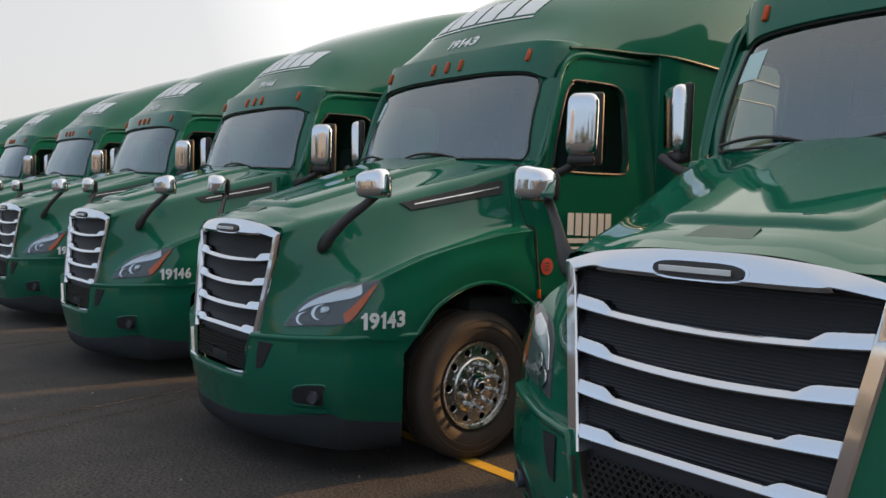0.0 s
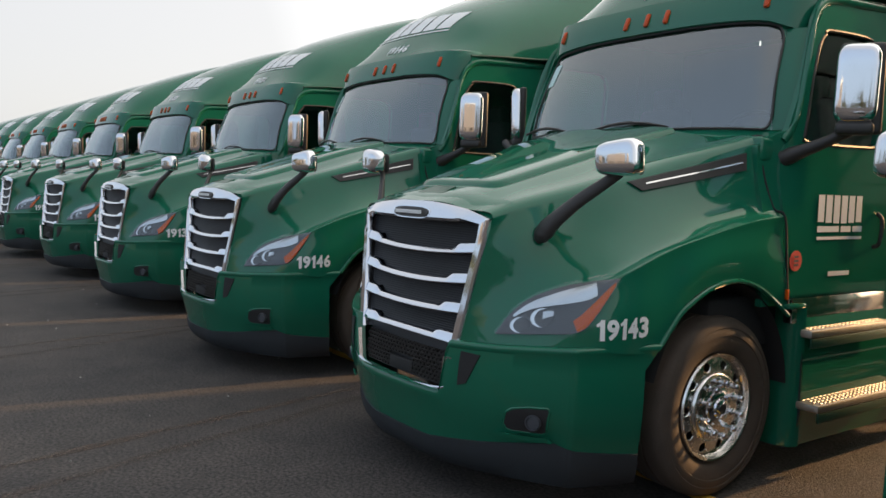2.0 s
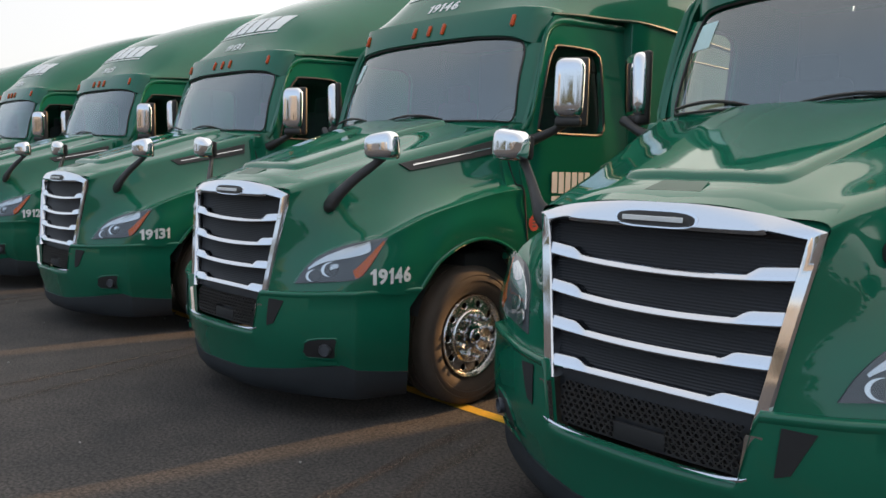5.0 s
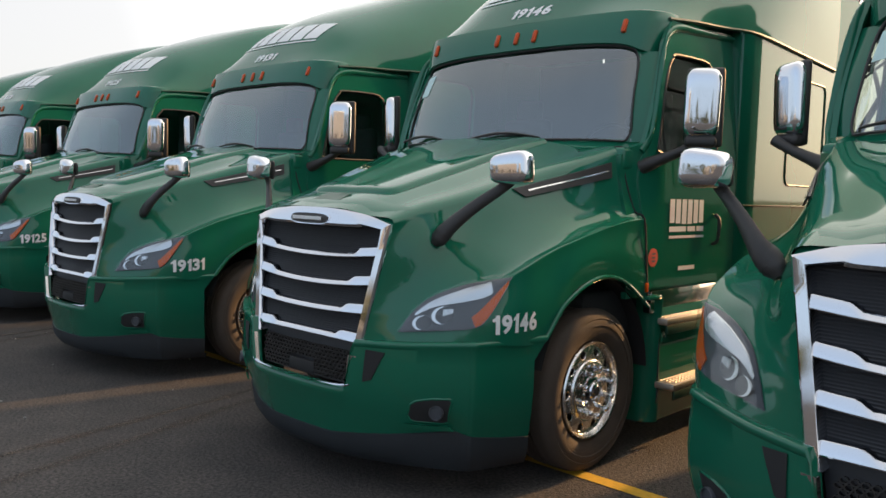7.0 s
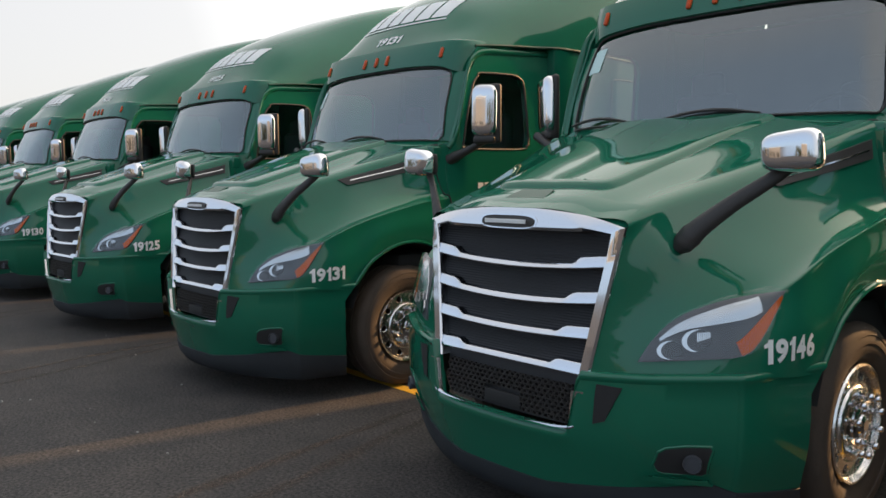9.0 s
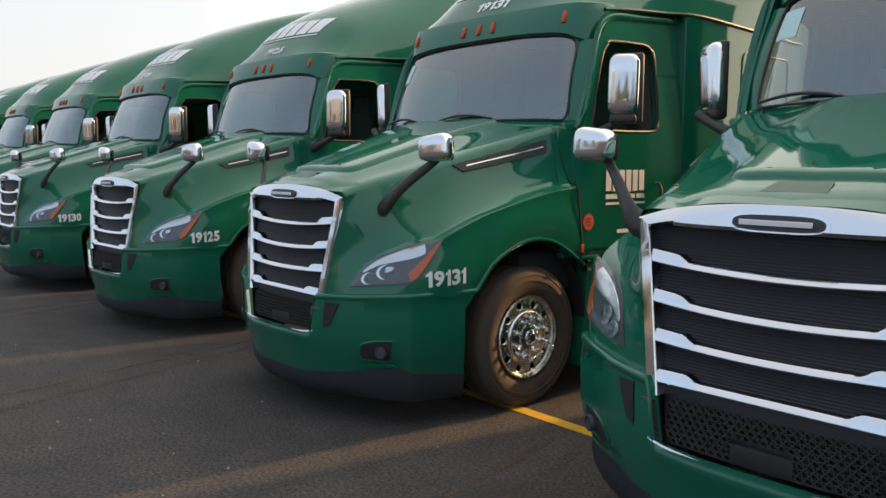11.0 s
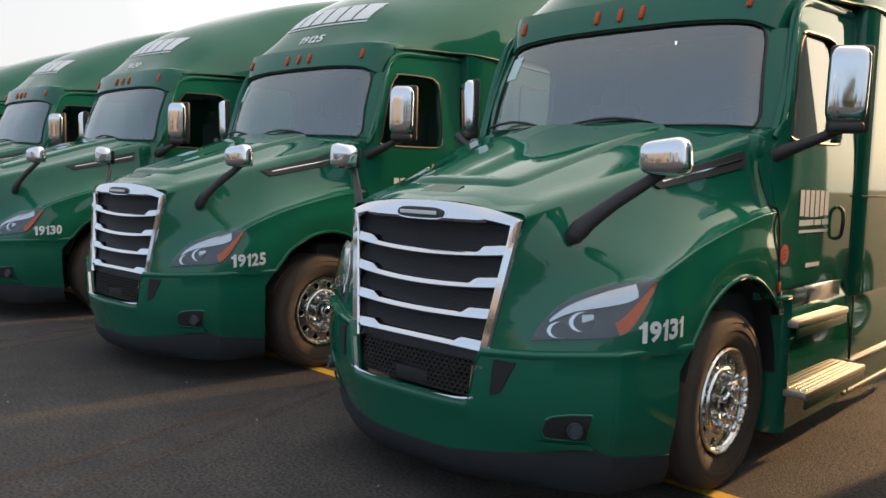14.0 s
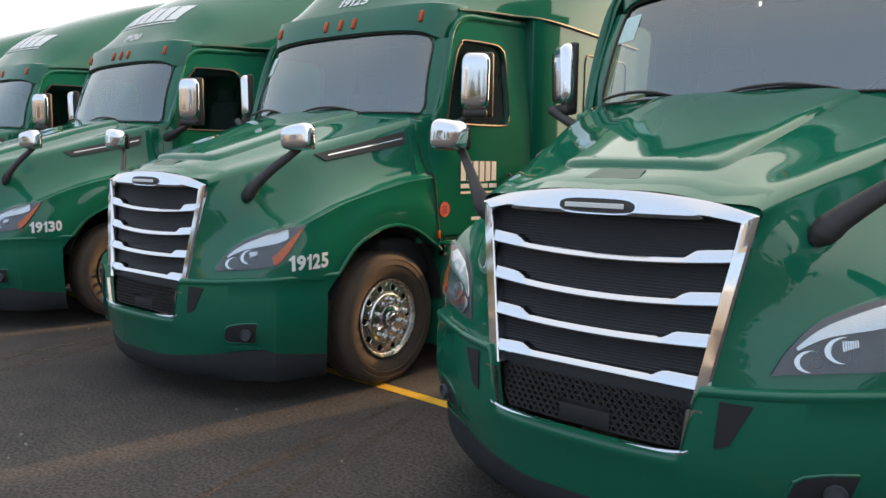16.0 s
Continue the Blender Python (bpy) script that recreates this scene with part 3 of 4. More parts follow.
def make_truck():
    truck = new("truck")
    def creased(st):
        st = [np.array(q) for q in st]
        soft = st[1] * .40 + st[2] * .60 + np.array((0, -.004, .011))
        st = st[:2] + [soft] + st[2:]
        return st[:4] + [st[3] + .14 * (st[4] - st[3])] + st[4:6] + [st[6] + .12 * (st[5] - st[6]), st[6], st[6] + .07 * (st[7] - st[6])] + st[7:]
    hood = loft([creased(st) for st in HOOD], 14, 10)
    bmesh.ops.recalc_face_normals(hood, faces=hood.faces)
    ht = tree_of(hood)
    part("hood", hood, GREEN, truck, "dark green painted one-piece hood and fenders")
    # edge lining under the hood
    both(truck, "wheel_well", sheet([[(1.20 - u * .75, 1.125 + .60 * math.cos(a), .5 + .70 * math.sin(a)) for a in (math.pi * (.0 + .86 * j / 20) + .12 for j in range(21))] for u in (0, .5, 1)]), DARK)
    part("front_bulkhead", box(0, .45, 1.0, 1.0, .6, .9), DARK, truck)

    # bumper and dark lip
    plan = catmull(BUMPER, 8)

    def bumper_rows(levels):
        rows = []
        px, py, us = [p[0] for p in plan], [p[1] for p in plan], np.linspace(0, 1, len(plan))
        for u in us:
            row = []
            for z, out in levels:
                v = u * (1 - .032 * min(1, max(0, (.80 - z) / .07)))
                x, y = float(np.interp(v, us, px)), float(np.interp(v, us, py))
                top = float(np.interp(x, (.43, .475, .75, 1.2), (.605, .862, .872, .905)))
                low = float(np.interp(x, (0, .3, .65, 1.0, 1.15, 1.25), (.32, .32, .36, .415, .36, .33)))
                zz = (z if z < .17 else .172 + (z - .172) * (low - .172) / (.348 - .172) if z <= .352 else low + (z - .348) * (.55 - low) / (.55 - .348)) if z < .55 else .55 + (z - .55) * (top - .55) / .25
                nx, ny = x * .55, -1 + x * .45
                ln = math.hypot(nx, ny)
                row.append((x + nx / ln * out, y + ny / ln * out, zz))
            rows.append(row)
        return rows
    bm = sheet(bumper_rows([(.812, -.03), (.812, .010), (.808, .018), (.800, .022), (.790, .019), (.782, .012), (.72, .018), (.64, .020), (.56, .011), (.48, -.009), (.41, -.032), (.345, -.052)]), True)
    bmesh.ops.recalc_face_normals(bm, faces=bm.faces)
    bt = tree_of(bm)
    part("bumper", bm, GREEN, truck, "dark green painted front bumper")
    bm = sheet(bumper_rows([(.352, -.056), (.348, -.042), (.30, -.047), (.24, -.062), (.18, -.105), (.172, -.13), (.172, -.3)]), True)
    bmesh.ops.recalc_face_normals(bm, faces=bm.faces)
    part("bumper_lip", bm, LIP, truck, "dark grey plastic lower air dam")

    # grille
    zs = np.linspace(.60, 1.50, 12)
    bm = sheet([[(grille_w(z) * u * 1.03, grille_y(grille_w(z) * u, z) + .055, z) for u in np.linspace(-1, 1, 13)] for z in zs])
    part("grille_backing", bm, GRILLE, truck)
    # fine black mesh strips between the slats
    lines = []
    for z in np.arange(.86, 1.48, .0125):
        w = grille_w(z)
        lines.append([[(x, grille_y(x, z) + .035 + dy, z + dz) for dy, dz in ((0, 0), (.004, .004), (.01, 0))] for x in np.linspace(-w, w, 9)])
    part("grille_mesh", merge(*[sheet(r) for r in lines]), GRILLE, truck, "fine black horizontal grille mesh")
    # frame: swept along the outline
    outer = catmull([(-.500, .80), (-.515, .86), (-.575, 1.20), (-.632, 1.51)], 4)[:-1] + catmull([(-.632, 1.51), (-.45, 1.556), (-.20, 1.582), (0, 1.585), (.20, 1.582), (.45, 1.556), (.632, 1.51)], 5)[:-1] + catmull([(.632, 1.51), (.575, 1.20), (.515, .86), (.500, .80)], 4)
    inner = catmull([(-.445, .80), (-.455, .86), (-.515, 1.20), (-.565, 1.478)], 4)[:-1] + catmull([(-.565, 1.478), (-.44, 1.497), (-.405, 1.486), (0, 1.484), (.405, 1.486), (.44, 1.497), (.565, 1.478)], 5)[:-1] + catmull([(.565, 1.478), (.515, 1.20), (.455, .86), (.445, .80)], 4)
    rows = []
    for o, i in zip(outer, inner):
        up = max(0, min(1, (o[1] - 1.5) / .05))
        y0, y1 = grille_y(o[0], o[1]) - .006 * up, grille_y(i[0], i[1]) - .030 * up
        rows.append([(o[0], y0 + .10, o[1] - .006), (o[0], y0 - .012, o[1]), (o[0] * .85 + i[0] * .15, y0 - .022, o[1] * .85 + i[1] * .15), (o[0] * .15 + i[0] * .85, y1 - .018, o[1] * .15 + i[1] * .85), (i[0], y1 - .006, i[1]), (i[0], y1 + .06, i[1])])
    bm = sheet(rows)
    bmesh.ops.recalc_face_normals(bm, faces=bm.faces)
    part("grille_frame", bm, CHROME, truck, "chrome grille surround")
    # green nose strip between the grille frame and the hood
    strip = []
    for x in np.linspace(-.628, .628, 33):
        z = float(np.interp(abs(x), (0, .20, .45, .632), (1.585, 1.582, 1.556, 1.51)))
        y = grille_y(x, z)
        hit = ht.ray_cast(Vector((x * .985, y + .15, 3)), Vector((0, 0, -1)))
        top = hit[0].z + .002 if hit[0] is not None else z + .04
        strip.append([(x, y - .004, z - .004), (x, y + .02, z + .012), (x * .99, y + .08, z + (top - z) * .62 + .004), (x * .985, y + .15, top)])
    nose = sheet(strip)
    bmesh.ops.recalc_face_normals(nose, faces=nose.faces)
    part("hood_nose", nose, GREEN, truck, "green hood lip above the grille")
    for z_mid, z_end, wn in ((1.318, 1.357, .372), (1.158, 1.196, .345), (1.012, 1.037, .316), (.870, .874, .283)):
        part("grille_slat", slat_mesh(z_mid, z_end, wn), CHROME, truck, "chrome grille slat with stepped ends")
    # lower intake: trim and honeycomb
    path = [(-.50, grille_y(.5, .8) - .02, .80), (-.47, grille_y(.47, .66) - .02, .66), (-.43, grille_y(.43, .615) - .025, .615), (-.2, -.232, .598), (0, -.237, .595), (.2, -.232, .598), (.43, grille_y(.43, .615) - .025, .615), (.47, grille_y(.47, .66) - .02, .66), (.50, grille_y(.5, .8) - .02, .80)]
    part("intake_trim", tube(path, .011, 8, 5), CHROME, truck, "thin chrome trim round the lower intake")
    both(truck, "intake_corner", plate([(.445, grille_y(.45, .79) - .03, .79), (.502, grille_y(.5, .79) - .02, .79), (.455, -.175, .62), (.425, -.19, .615)], .02), STEEL, "grey metal lower grille end")
    cells = []
    for r, z in enumerate(np.arange(.632, .80, .022)):
        for c in np.arange(-.40, .41, .034):
            x = c + (.017 if r % 2 else 0)
            if abs(x) > grille_w(z) - .02 or abs(x) < .12 and z < .72:
                continue
            y = grille_y(x, z) + .012
            ring = [[(x + rr * math.cos(q) * 1.25, y + dy, z + rr * math.sin(q)) for q in (math.pi / 3 * k for k in range(6))] for rr, dy in ((.0145, 0), (.010, .0), (.010, .02))]
            cells.append(sheet(ring, closed=True))
    tagged(part("honeycomb", merge(*cells), BLACK, truck, "black honeycomb mesh of the lower intake", smooth=False), kind="stuff")
    part("radar_cover", box(0, -.176, .655, .24, .02, .07, .008), DARK, truck)
    # badge: a plain oval plate in the emblem's place
    pts = []
    for k in range(32):
        q = 2 * math.pi * k / 32
        pts.append((math.copysign(abs(math.cos(q)) ** .55, math.cos(q)), math.copysign(abs(math.sin(q)) ** .7, math.sin(q))))
    yb = -.142

    def oval(a, b, y, t):
        p = plate([(x * a, y, 1.522 + z * b) for x, z in pts], t)
        p.transform(Matrix.Translation((0, y, 1.522)) @ Euler((radians(-14), 0, 0)).to_matrix().to_4x4() @ Matrix.Translation((0, -y, -1.522)))
        return p
    em = part("emblem", oval(.185, .037, yb, .022), CHROME, truck, "chrome oval emblem")
    part("emblem_field", oval(.170, .029, yb - .006, .012), BLACK, em, "dark emblem field")
    part("emblem_bar", box(0, yb - .022, 1.522, .27, .004, .020, .0015, 1), WHITE, em, "pale raised bar on the emblem")

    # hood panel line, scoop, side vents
    # scoop: a flat patch on the hood, the hollow's shade painted as darker green
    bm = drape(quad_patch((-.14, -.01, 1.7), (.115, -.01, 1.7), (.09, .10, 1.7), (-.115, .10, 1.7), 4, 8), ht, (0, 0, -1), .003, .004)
    # raised middle panel of the hood: flat top, rolled edge
    outline = spline([(.150, .0), (.150, .15), (.151, .26), (.158, .31), (.178, .348), (.215, .370), (.30, .388), (.52, .420), (.75, .455), (1.0, .493), (1.2, .525), (1.40, .56)], 4)
    rows = []
    for inset, lift in ((-.016, -.004), (-.006, .010), (.004, .020), (.018, .0245), (.05, .025)):
        row = []
        for i, p in enumerate(outline):
            q0, q1 = outline[max(0, i - 1)], outline[min(len(outline) - 1, i + 1)]
            ty, tx = q1[0] - q0[0], q1[1] - q0[1]
            ln = math.hypot(tx, ty)
            y, x = p[0] + tx / ln * inset, max(0.0, p[1] - ty / ln * inset)
            hit = ht.ray_cast(Vector((x, min(y, 1.39), 3)), Vector((0, 0, -1)))
            row.append((x, min(y, 1.39), hit[0].z + lift))
        rows.append(row)
    for f in (.8, .6, .4, .2, 0):
        row = []
        for x, y, z in rows[4]:
            hit = ht.ray_cast(Vector((x * f, y, 3)), Vector((0, 0, -1)))
            row.append((x * f, y, hit[0].z + .025))
        rows.append(row)
    pm = sheet(rows, True)
    bmesh.ops.recalc_face_normals(pm, faces=pm.faces)
    part("hood_panel", pm, GREEN, truck, "raised green middle panel of the hood")
    part("hood_scoop_shade", bm, GREEN_D, truck, "hood scoop as a flat patch, its shade painted dark green")
    both(truck, "hood_vent", drape(quad_patch((1.4, .73, 1.678), (1.4, 1.38, 1.812), (1.4, 1.39, 1.908), (1.4, .67, 1.722), 6, 16), ht, (-1, 0, 0), .004, .012), BLACK, "black side air vent")
    both(truck, "vent_strip", drape(quad_patch((1.4, .76, 1.709), (1.4, 1.36, 1.848), (1.4, 1.36, 1.856), (1.4, .76, 1.717), 1, 14), ht, (-1, 0, 0), .016, .004), STEEL, "thin bright vent strip")

    # headlights
    way = Vector((-.62, .78, 0))
    o = -way * .6
    P = lambda x, y, z: Vector((x, y, z)) + o
    lo = catmull([P(.69, -.055, .935), P(.80, -.02, .945), P(.93, .05, .96), P(1.06, .15, .985), P(1.105, .22, 1.06), P(1.145, .335, 1.25)], 6)
    hi = catmull([P(.69, -.055, .935), P(.715, .02, 1.035), P(.79, .09, 1.125), P(.92, .18, 1.19), P(1.04, .26, 1.225), P(1.145, .335, 1.25)], 6)
    for s in (1, -1):
        def fix(b):
            return b if s > 0 else flipped(b)
        rows = [[Vector(a).lerp(Vector(b), k / 8) for k in range(9)] for a, b in zip(lo, hi)]
        hl = part("headlight", fix(drape(sheet(rows), ht, way, .002, .006)), LAMP, truck, "headlight with grey housing and amber corner lens")
        outer = sheet([[Vector(lo[i]).lerp(Vector(hi[i]), .01 + (.24 + .024 * (i - 18)) * k / 5) for k in range(6)] for i in range(18, 30)])
        part("turn_signal", fix(drape(outer, ht, way, .010, .006)), AMBER, hl, "amber corner lens")
        strip = sheet([[Vector(lo[i]).lerp(Vector(hi[i]), (.76 - .012 * (i - 7)) + (.10 + .020 * (i - 7) * .75) * k / 5) for k in range(6)] for i in range(7, 26)])
        part("upper_lamp", fix(drape(strip, ht, way, .010, .005)), LAMP_STRIP, hl, "silver upper light strip")
        for i, k, ra, rb in ((8, .36, .056, .038), (13, .42, .064, .046)):
            c = Vector(lo[i]).lerp(Vector(hi[i]), k)
            u = (Vector(lo[i + 2]) - Vector(lo[i - 2])).normalized()
            up = Vector((0, 0, 1))
            bowl = sheet([[c + u * ra * r * math.cos(q) + up * rb * r * math.sin(q) for q in (2 * math.pi * n / 28 for n in range(28))] for r in (.02, .4, .75, .92)], closed=True)
            part("projector", fix(drape(bowl, ht, way, .009, .004)), PROJECTOR, hl, "dark glossy projector lamp")
            arc = [radians(75 + 200 * q / 24) for q in range(25)]
            e = sheet([[c + u * ra * math.cos(q) * (1 - f * math.sin(math.pi * n / 24)) + up * rb * math.sin(q) * (1 - f * math.sin(math.pi * n / 24)) for n, q in enumerate(arc)] for f in (.34, .22, .10, .0)])
            part("reflector", fix(drape(e, ht, way, .013, .006)), LAMP_SILVER, hl, "bright crescent reflector")
        # ridged reflector beside the inner projector
        for j in range(7):
            i = 13
            c = Vector(lo[i]).lerp(Vector(hi[i]), .50) + (Vector(lo[i + 2]) - Vector(lo[i - 2])).normalized() * (.006 + .008 * j)
            e = quad_patch(c - Vector((0, 0, .020 - .002 * j)), c + Vector((.005, .003, -.020 + .002 * j)), c + Vector((.005, .003, .016)), c + Vector((0, 0, .016)), 2, 1)
            part("reflector_rib", fix(drape(e, ht, way, .014, .004)), LAMP_SILVER, hl)
        lens = part("lens", fix(drape(sheet(rows), ht, way, .034)), CLEAR, hl, "clear lens")
        lens.visible_shadow = False

    # fog lights, air notches
    for s in (1, -1):
        def fix(b):
            return b if s > 0 else flipped(b)
        mouth = [(.782, .470), (.80, .462), (.935, .462), (.955, .475), (.992, .590), (.985, .604), (.90, .598), (.83, .582), (.80, .56), (.775, .50)]
        q = bmesh.new()
        hub = q.verts.new((.88, -.5, .53))
        ends = [q.verts.new((x, -.5, z)) for x, z in mouth]
        for j in range(len(ends)):
            q.faces.new([hub, ends[j], ends[(j + 1) % len(ends)]])
        bmesh.ops.subdivide_edges(q, edges=q.edges[:], cuts=2)
        bmesh.ops.triangulate(q, faces=q.faces)
        fl = part("fog_light", fix(drape(q, bt, (0, 1, 0), .003, .004)), DARK, truck, "fog lamp in a dark bumper recess")
        rim_pts = mouth + mouth[:1]
        rim = []
        for (xa, za), (xb, zb) in zip(rim_pts, rim_pts[1:]):
            for k in range(3):
                x, z = xa + (xb - xa) * k / 3, za + (zb - za) * k / 3
                hit = bt.ray_cast(Vector((x, -1, z)), Vector((0, 1, 0)))
                rim.append((x, hit[0].y - .002, z))
        part("recess_edge", fix(tube(rim + [rim[0]], .007, 6, 1)), GREEN, fl)
        hit = bt.ray_cast(Vector((.915, -1, .525)), Vector((0, 1, 0)))
        aim = Matrix.Translation((.925, hit[0].y - .016, .525)) @ Euler((0, 0, radians(118))).to_matrix().to_4x4() @ Euler((0, 0, radians(180))).to_matrix().to_4x4()
        barrel = lathe([(.0, -.05), (.036, -.05), (.040, .008), (.037, .016), (.034, .016), (.032, .006), (.0, .009)], 28)
        barrel.transform(aim)
        part("lamp", fix(barrel), LAMP, fl, "round grey fog lamp")
        e = quad_patch((.70, -.5, .425), (.965, -.5, .425), (.955, -.5, .452), (.75, -.5, .452), 3, 10)
        part("recess_lip", fix(drape(e, bt, (0, 1, 0), .014, .014)), GREEN, fl)
        q = quad_patch((.552, -.6, .655), (.60, -.6, .672), (.668, -.6, .825), (.562, -.6, .832), 5, 5)
        part("air_notch", fix(drape(q, bt, (0, 1, 0), .003, .004)), DARK, truck, "dark triangular air inlet")

    # windshield, visor, pillars
    wb = catmull([(0, 1.44, 2.07), (.5, 1.46, 2.07), (.88, 1.55, 2.065), (1.045, 1.66, 2.055)], 6)
    wt = catmull([(0, 1.74, 2.745), (.5, 1.75, 2.74), (.85, 1.79, 2.715), (.985, 1.85, 2.67)], 6)
    rows = [[Vector(a).lerp(Vector(b), k / 10) + Vector((0, -.03 * math.sin(math.pi * k / 10), 0)) for k in range(11)] for a, b in zip(wb, wt)]
    ws = sheet(rows, True)
    bmesh.ops.recalc_face_normals(ws, faces=ws.faces)
    wtree = tree_of(ws)
    w = part("windshield", ws, WIND, truck, "tinted curved windshield")
    w.visible_shadow = False
    def on_glass(u, v, out=.0):
        """A place on the windshield: u from the middle to the side, v from foot to top."""
        f = u * (len(rows) - 1)
        i = min(len(rows) - 2, int(f))
        k = min(9, int(v * 10))
        p, q = rows[i][k].lerp(rows[i][k + 1], v * 10 - k), rows[i + 1][k].lerp(rows[i + 1][k + 1], v * 10 - k)
        return p.lerp(q, f - i) + Vector((out * .25, -out, 0))
    ru, rv = .13, .20
    bend = [radians(90 * j / 10) for j in range(11)]
    upper = [(1 - ru + ru * math.sin(q), 1 - rv + rv * math.cos(q)) for q in bend]
    lower = [(1 - ru * .8 + ru * .8 * math.cos(q), rv * .8 - rv * .8 * math.sin(q)) for q in bend]
    for arc, corner in ((upper, (1, 1)), (lower, (1, 0))):
        b = bmesh.new()
        c = b.verts.new(on_glass(*corner, .008))
        ring = [b.verts.new(on_glass(*p, .008)) for p in arc]
        for p, q in zip(ring, ring[1:]):
            b.faces.new([c, p, q])
        bmesh.ops.recalc_face_normals(b, faces=b.faces)
        both(truck, "windshield_corner", b, GREEN, "green rounded corner of the windshield opening")
    half = [(u, 1.0) for u in np.linspace(0, 1 - ru, 8)] + upper[1:] + [(1.0, v) for v in np.linspace(.75, .22, 5)] + lower + [(u, .0) for u in np.linspace(.85, 0, 7)]
    half = [on_glass(u, v, .008) for u, v in half]
    part("windshield_seal", tube(half + [Vector((-p.x, p.y, p.z)) for p in half[-2:0:-1]] + [half[0]], .008, 6, 1), BLACK, truck, "black windshield seal")
    vis = [[p, (p[0] * 1.01, p[1] - .03, p[2] + .012), (p[0] * 1.02, p[1] - .035 + .02, 2.80 - (2.745 - p[2]) * .6), (p[0] * 1.03, p[1] + .02, 2.90 - (2.745 - p[2]) * .35), (p[0] * 1.04, p[1] + .055, 2.962 - (2.745 - p[2]) * .2), (p[0] * 1.04, p[1] + .10, 2.975 - (2.745 - p[2]) * .2)] for p in wt]
    vis.append([(1.03, 1.90, 2.655), (1.045, 1.90, 2.66), (1.06, 1.92, 2.78), (1.085, 1.95, 2.87), (1.08, 2.0, 2.945), (1.07, 2.05, 2.955)])
    vis.append([(1.09, 2.0, 2.70), (1.095, 2.0, 2.70), (1.105, 2.03, 2.80), (1.112, 2.06, 2.88), (1.10, 2.12, 2.935), (1.09, 2.15, 2.945)])
    vb = sheet(vis, True)
    bmesh.ops.recalc_face_normals(vb, faces=vb.faces)
    vt = tree_of(vb)
    part("visor", vb, GREEN, truck, "dark green header above the windshield")
    for x in (-.87, -.185, 0, .165, .88):
        y, z = 1.76, 2.845
        hit = vt.ray_cast(Vector((x, 0, z)), Vector((0, 1, 0)))
        y = hit[0].y if hit[0] is not None else y
        b = box(0, 0, 0, .034, .03, .10, .012, 2)
        b.transform(Matrix.Translation((x, y - .004, z)) @ Euler((radians(-22), 0, 0)).to_matrix().to_4x4())
        part("marker_light", b, MARK, truck, "amber red roof marker light")
    pil = [[Vector(rows[-1][k]) + Vector((-.004, .0, 0)), Vector(rows[-1][k]) + Vector((.03, .012, 0)), Vector((side_x(1.75, rows[-1][k].z) - .012, rows[-1][k].y + .07, rows[-1][k].z)), Vector((side_x(1.8, rows[-1][k].z) + .003, rows[-1][k].y + .13, rows[-1][k].z))] for k in range(11)]
    pm = sheet([spline(p, 5) for p in pil])
    both(truck, "pillar", pm, GREEN, "dark green windshield pillar")
    # cowl between hood and windshield
    bm = sheet([[(p[0], 1.385 + .085 * (p[0] / 1.08) ** 2, 2.052 - .10 * (p[0] / 1.08) ** 2), (p[0], p[1] - .03, 2.058 - .06 * (p[0] / 1.08) ** 2), (p[0], p[1] + .02, 2.075)] for p in wb] + [[(1.10, 1.50, 1.955), (1.12, 1.60, 2.0), (1.13, 1.70, 2.03)]], True)
    part("cowl", bm, GREEN, truck, "green cowl panel below the windshield")
    both(truck, "cowl_corner", box(1.055, 1.56, 1.935, .13, .20, .15, .03, 3), GREEN, "green cowl corner beside the windshield")
    for x0, x1 in ((-.95, -.45), (-.15, .45)):
        hp = []
        for u in (0, .25, .5, .75, 1):
            x = x0 + (x1 - x0) * u
            yy = 1.45 + .10 * x * x
            hp.append((x, yy - .03 + .012 * u, 2.085 + .035 * math.sin(u * 3.1)))
        part("wiper", tube(hp, [.008, .011, .010, .007], 6, 4), BLACK, truck, "black windshield wiper")
    q = quad_patch((-.985, .5, 2.45), (-.83, .5, 2.46), (-.815, .5, 2.63), (-.955, .5, 2.62), 3, 3)
    part("sticker", drape(q, wtree, (0, 1, 0), .004), CYAN, truck, "pale blue paper sticker on the windshield")

    # roof fairing
    rf = loft(ROOF, 8, 6)
    bmesh.ops.recalc_face_normals(rf, faces=rf.faces)
    rt = tree_of(rf)
    part("roof_fairing", rf, GREEN, truck, "tall dark green aerodynamic roof fairing")
    part("sleeper_back", plate([(-1.24, 4.89, .6), (1.24, 4.89, .6), (1.23, 4.89, 3.7), (1.02, 4.89, 4.23), (.5, 4.89, 4.34), (-.5, 4.89, 4.34), (-1.02, 4.89, 4.23), (-1.23, 4.89, 3.7)], .02), GREEN_D, truck)

    # cab side with the door's window opening
    def wall(outline, hole, th=.035):
        b = bmesh.new()
        es = []
        for loop in (outline, hole):
            if not loop:
                continue
            vs = [b.verts.new((side_x(y, z), y, z)) for y, z in loop]
            es += [b.edges.new((vs[i], vs[(i + 1) % len(vs)])) for i in range(len(vs))]
        bmesh.ops.triangle_fill(b, edges=es, use_beauty=True)
        for limit in (.5, .25, .12, .08):
            bmesh.ops.subdivide_edges(b, edges=[e for e in b.edges if e.calc_length() > limit], cuts=1)
            bmesh.ops.triangulate(b, faces=b.faces)
        for v in b.verts:
            v.co.x = side_x(v.co.y, v.co.z)
        bmesh.ops.recalc_face_normals(b, faces=b.faces)
        if sum(f.normal.x for f in b.faces) < 0:
            bmesh.ops.reverse_faces(b, faces=b.faces)
        r = bmesh.ops.extrude_face_region(b, geom=b.faces[:])
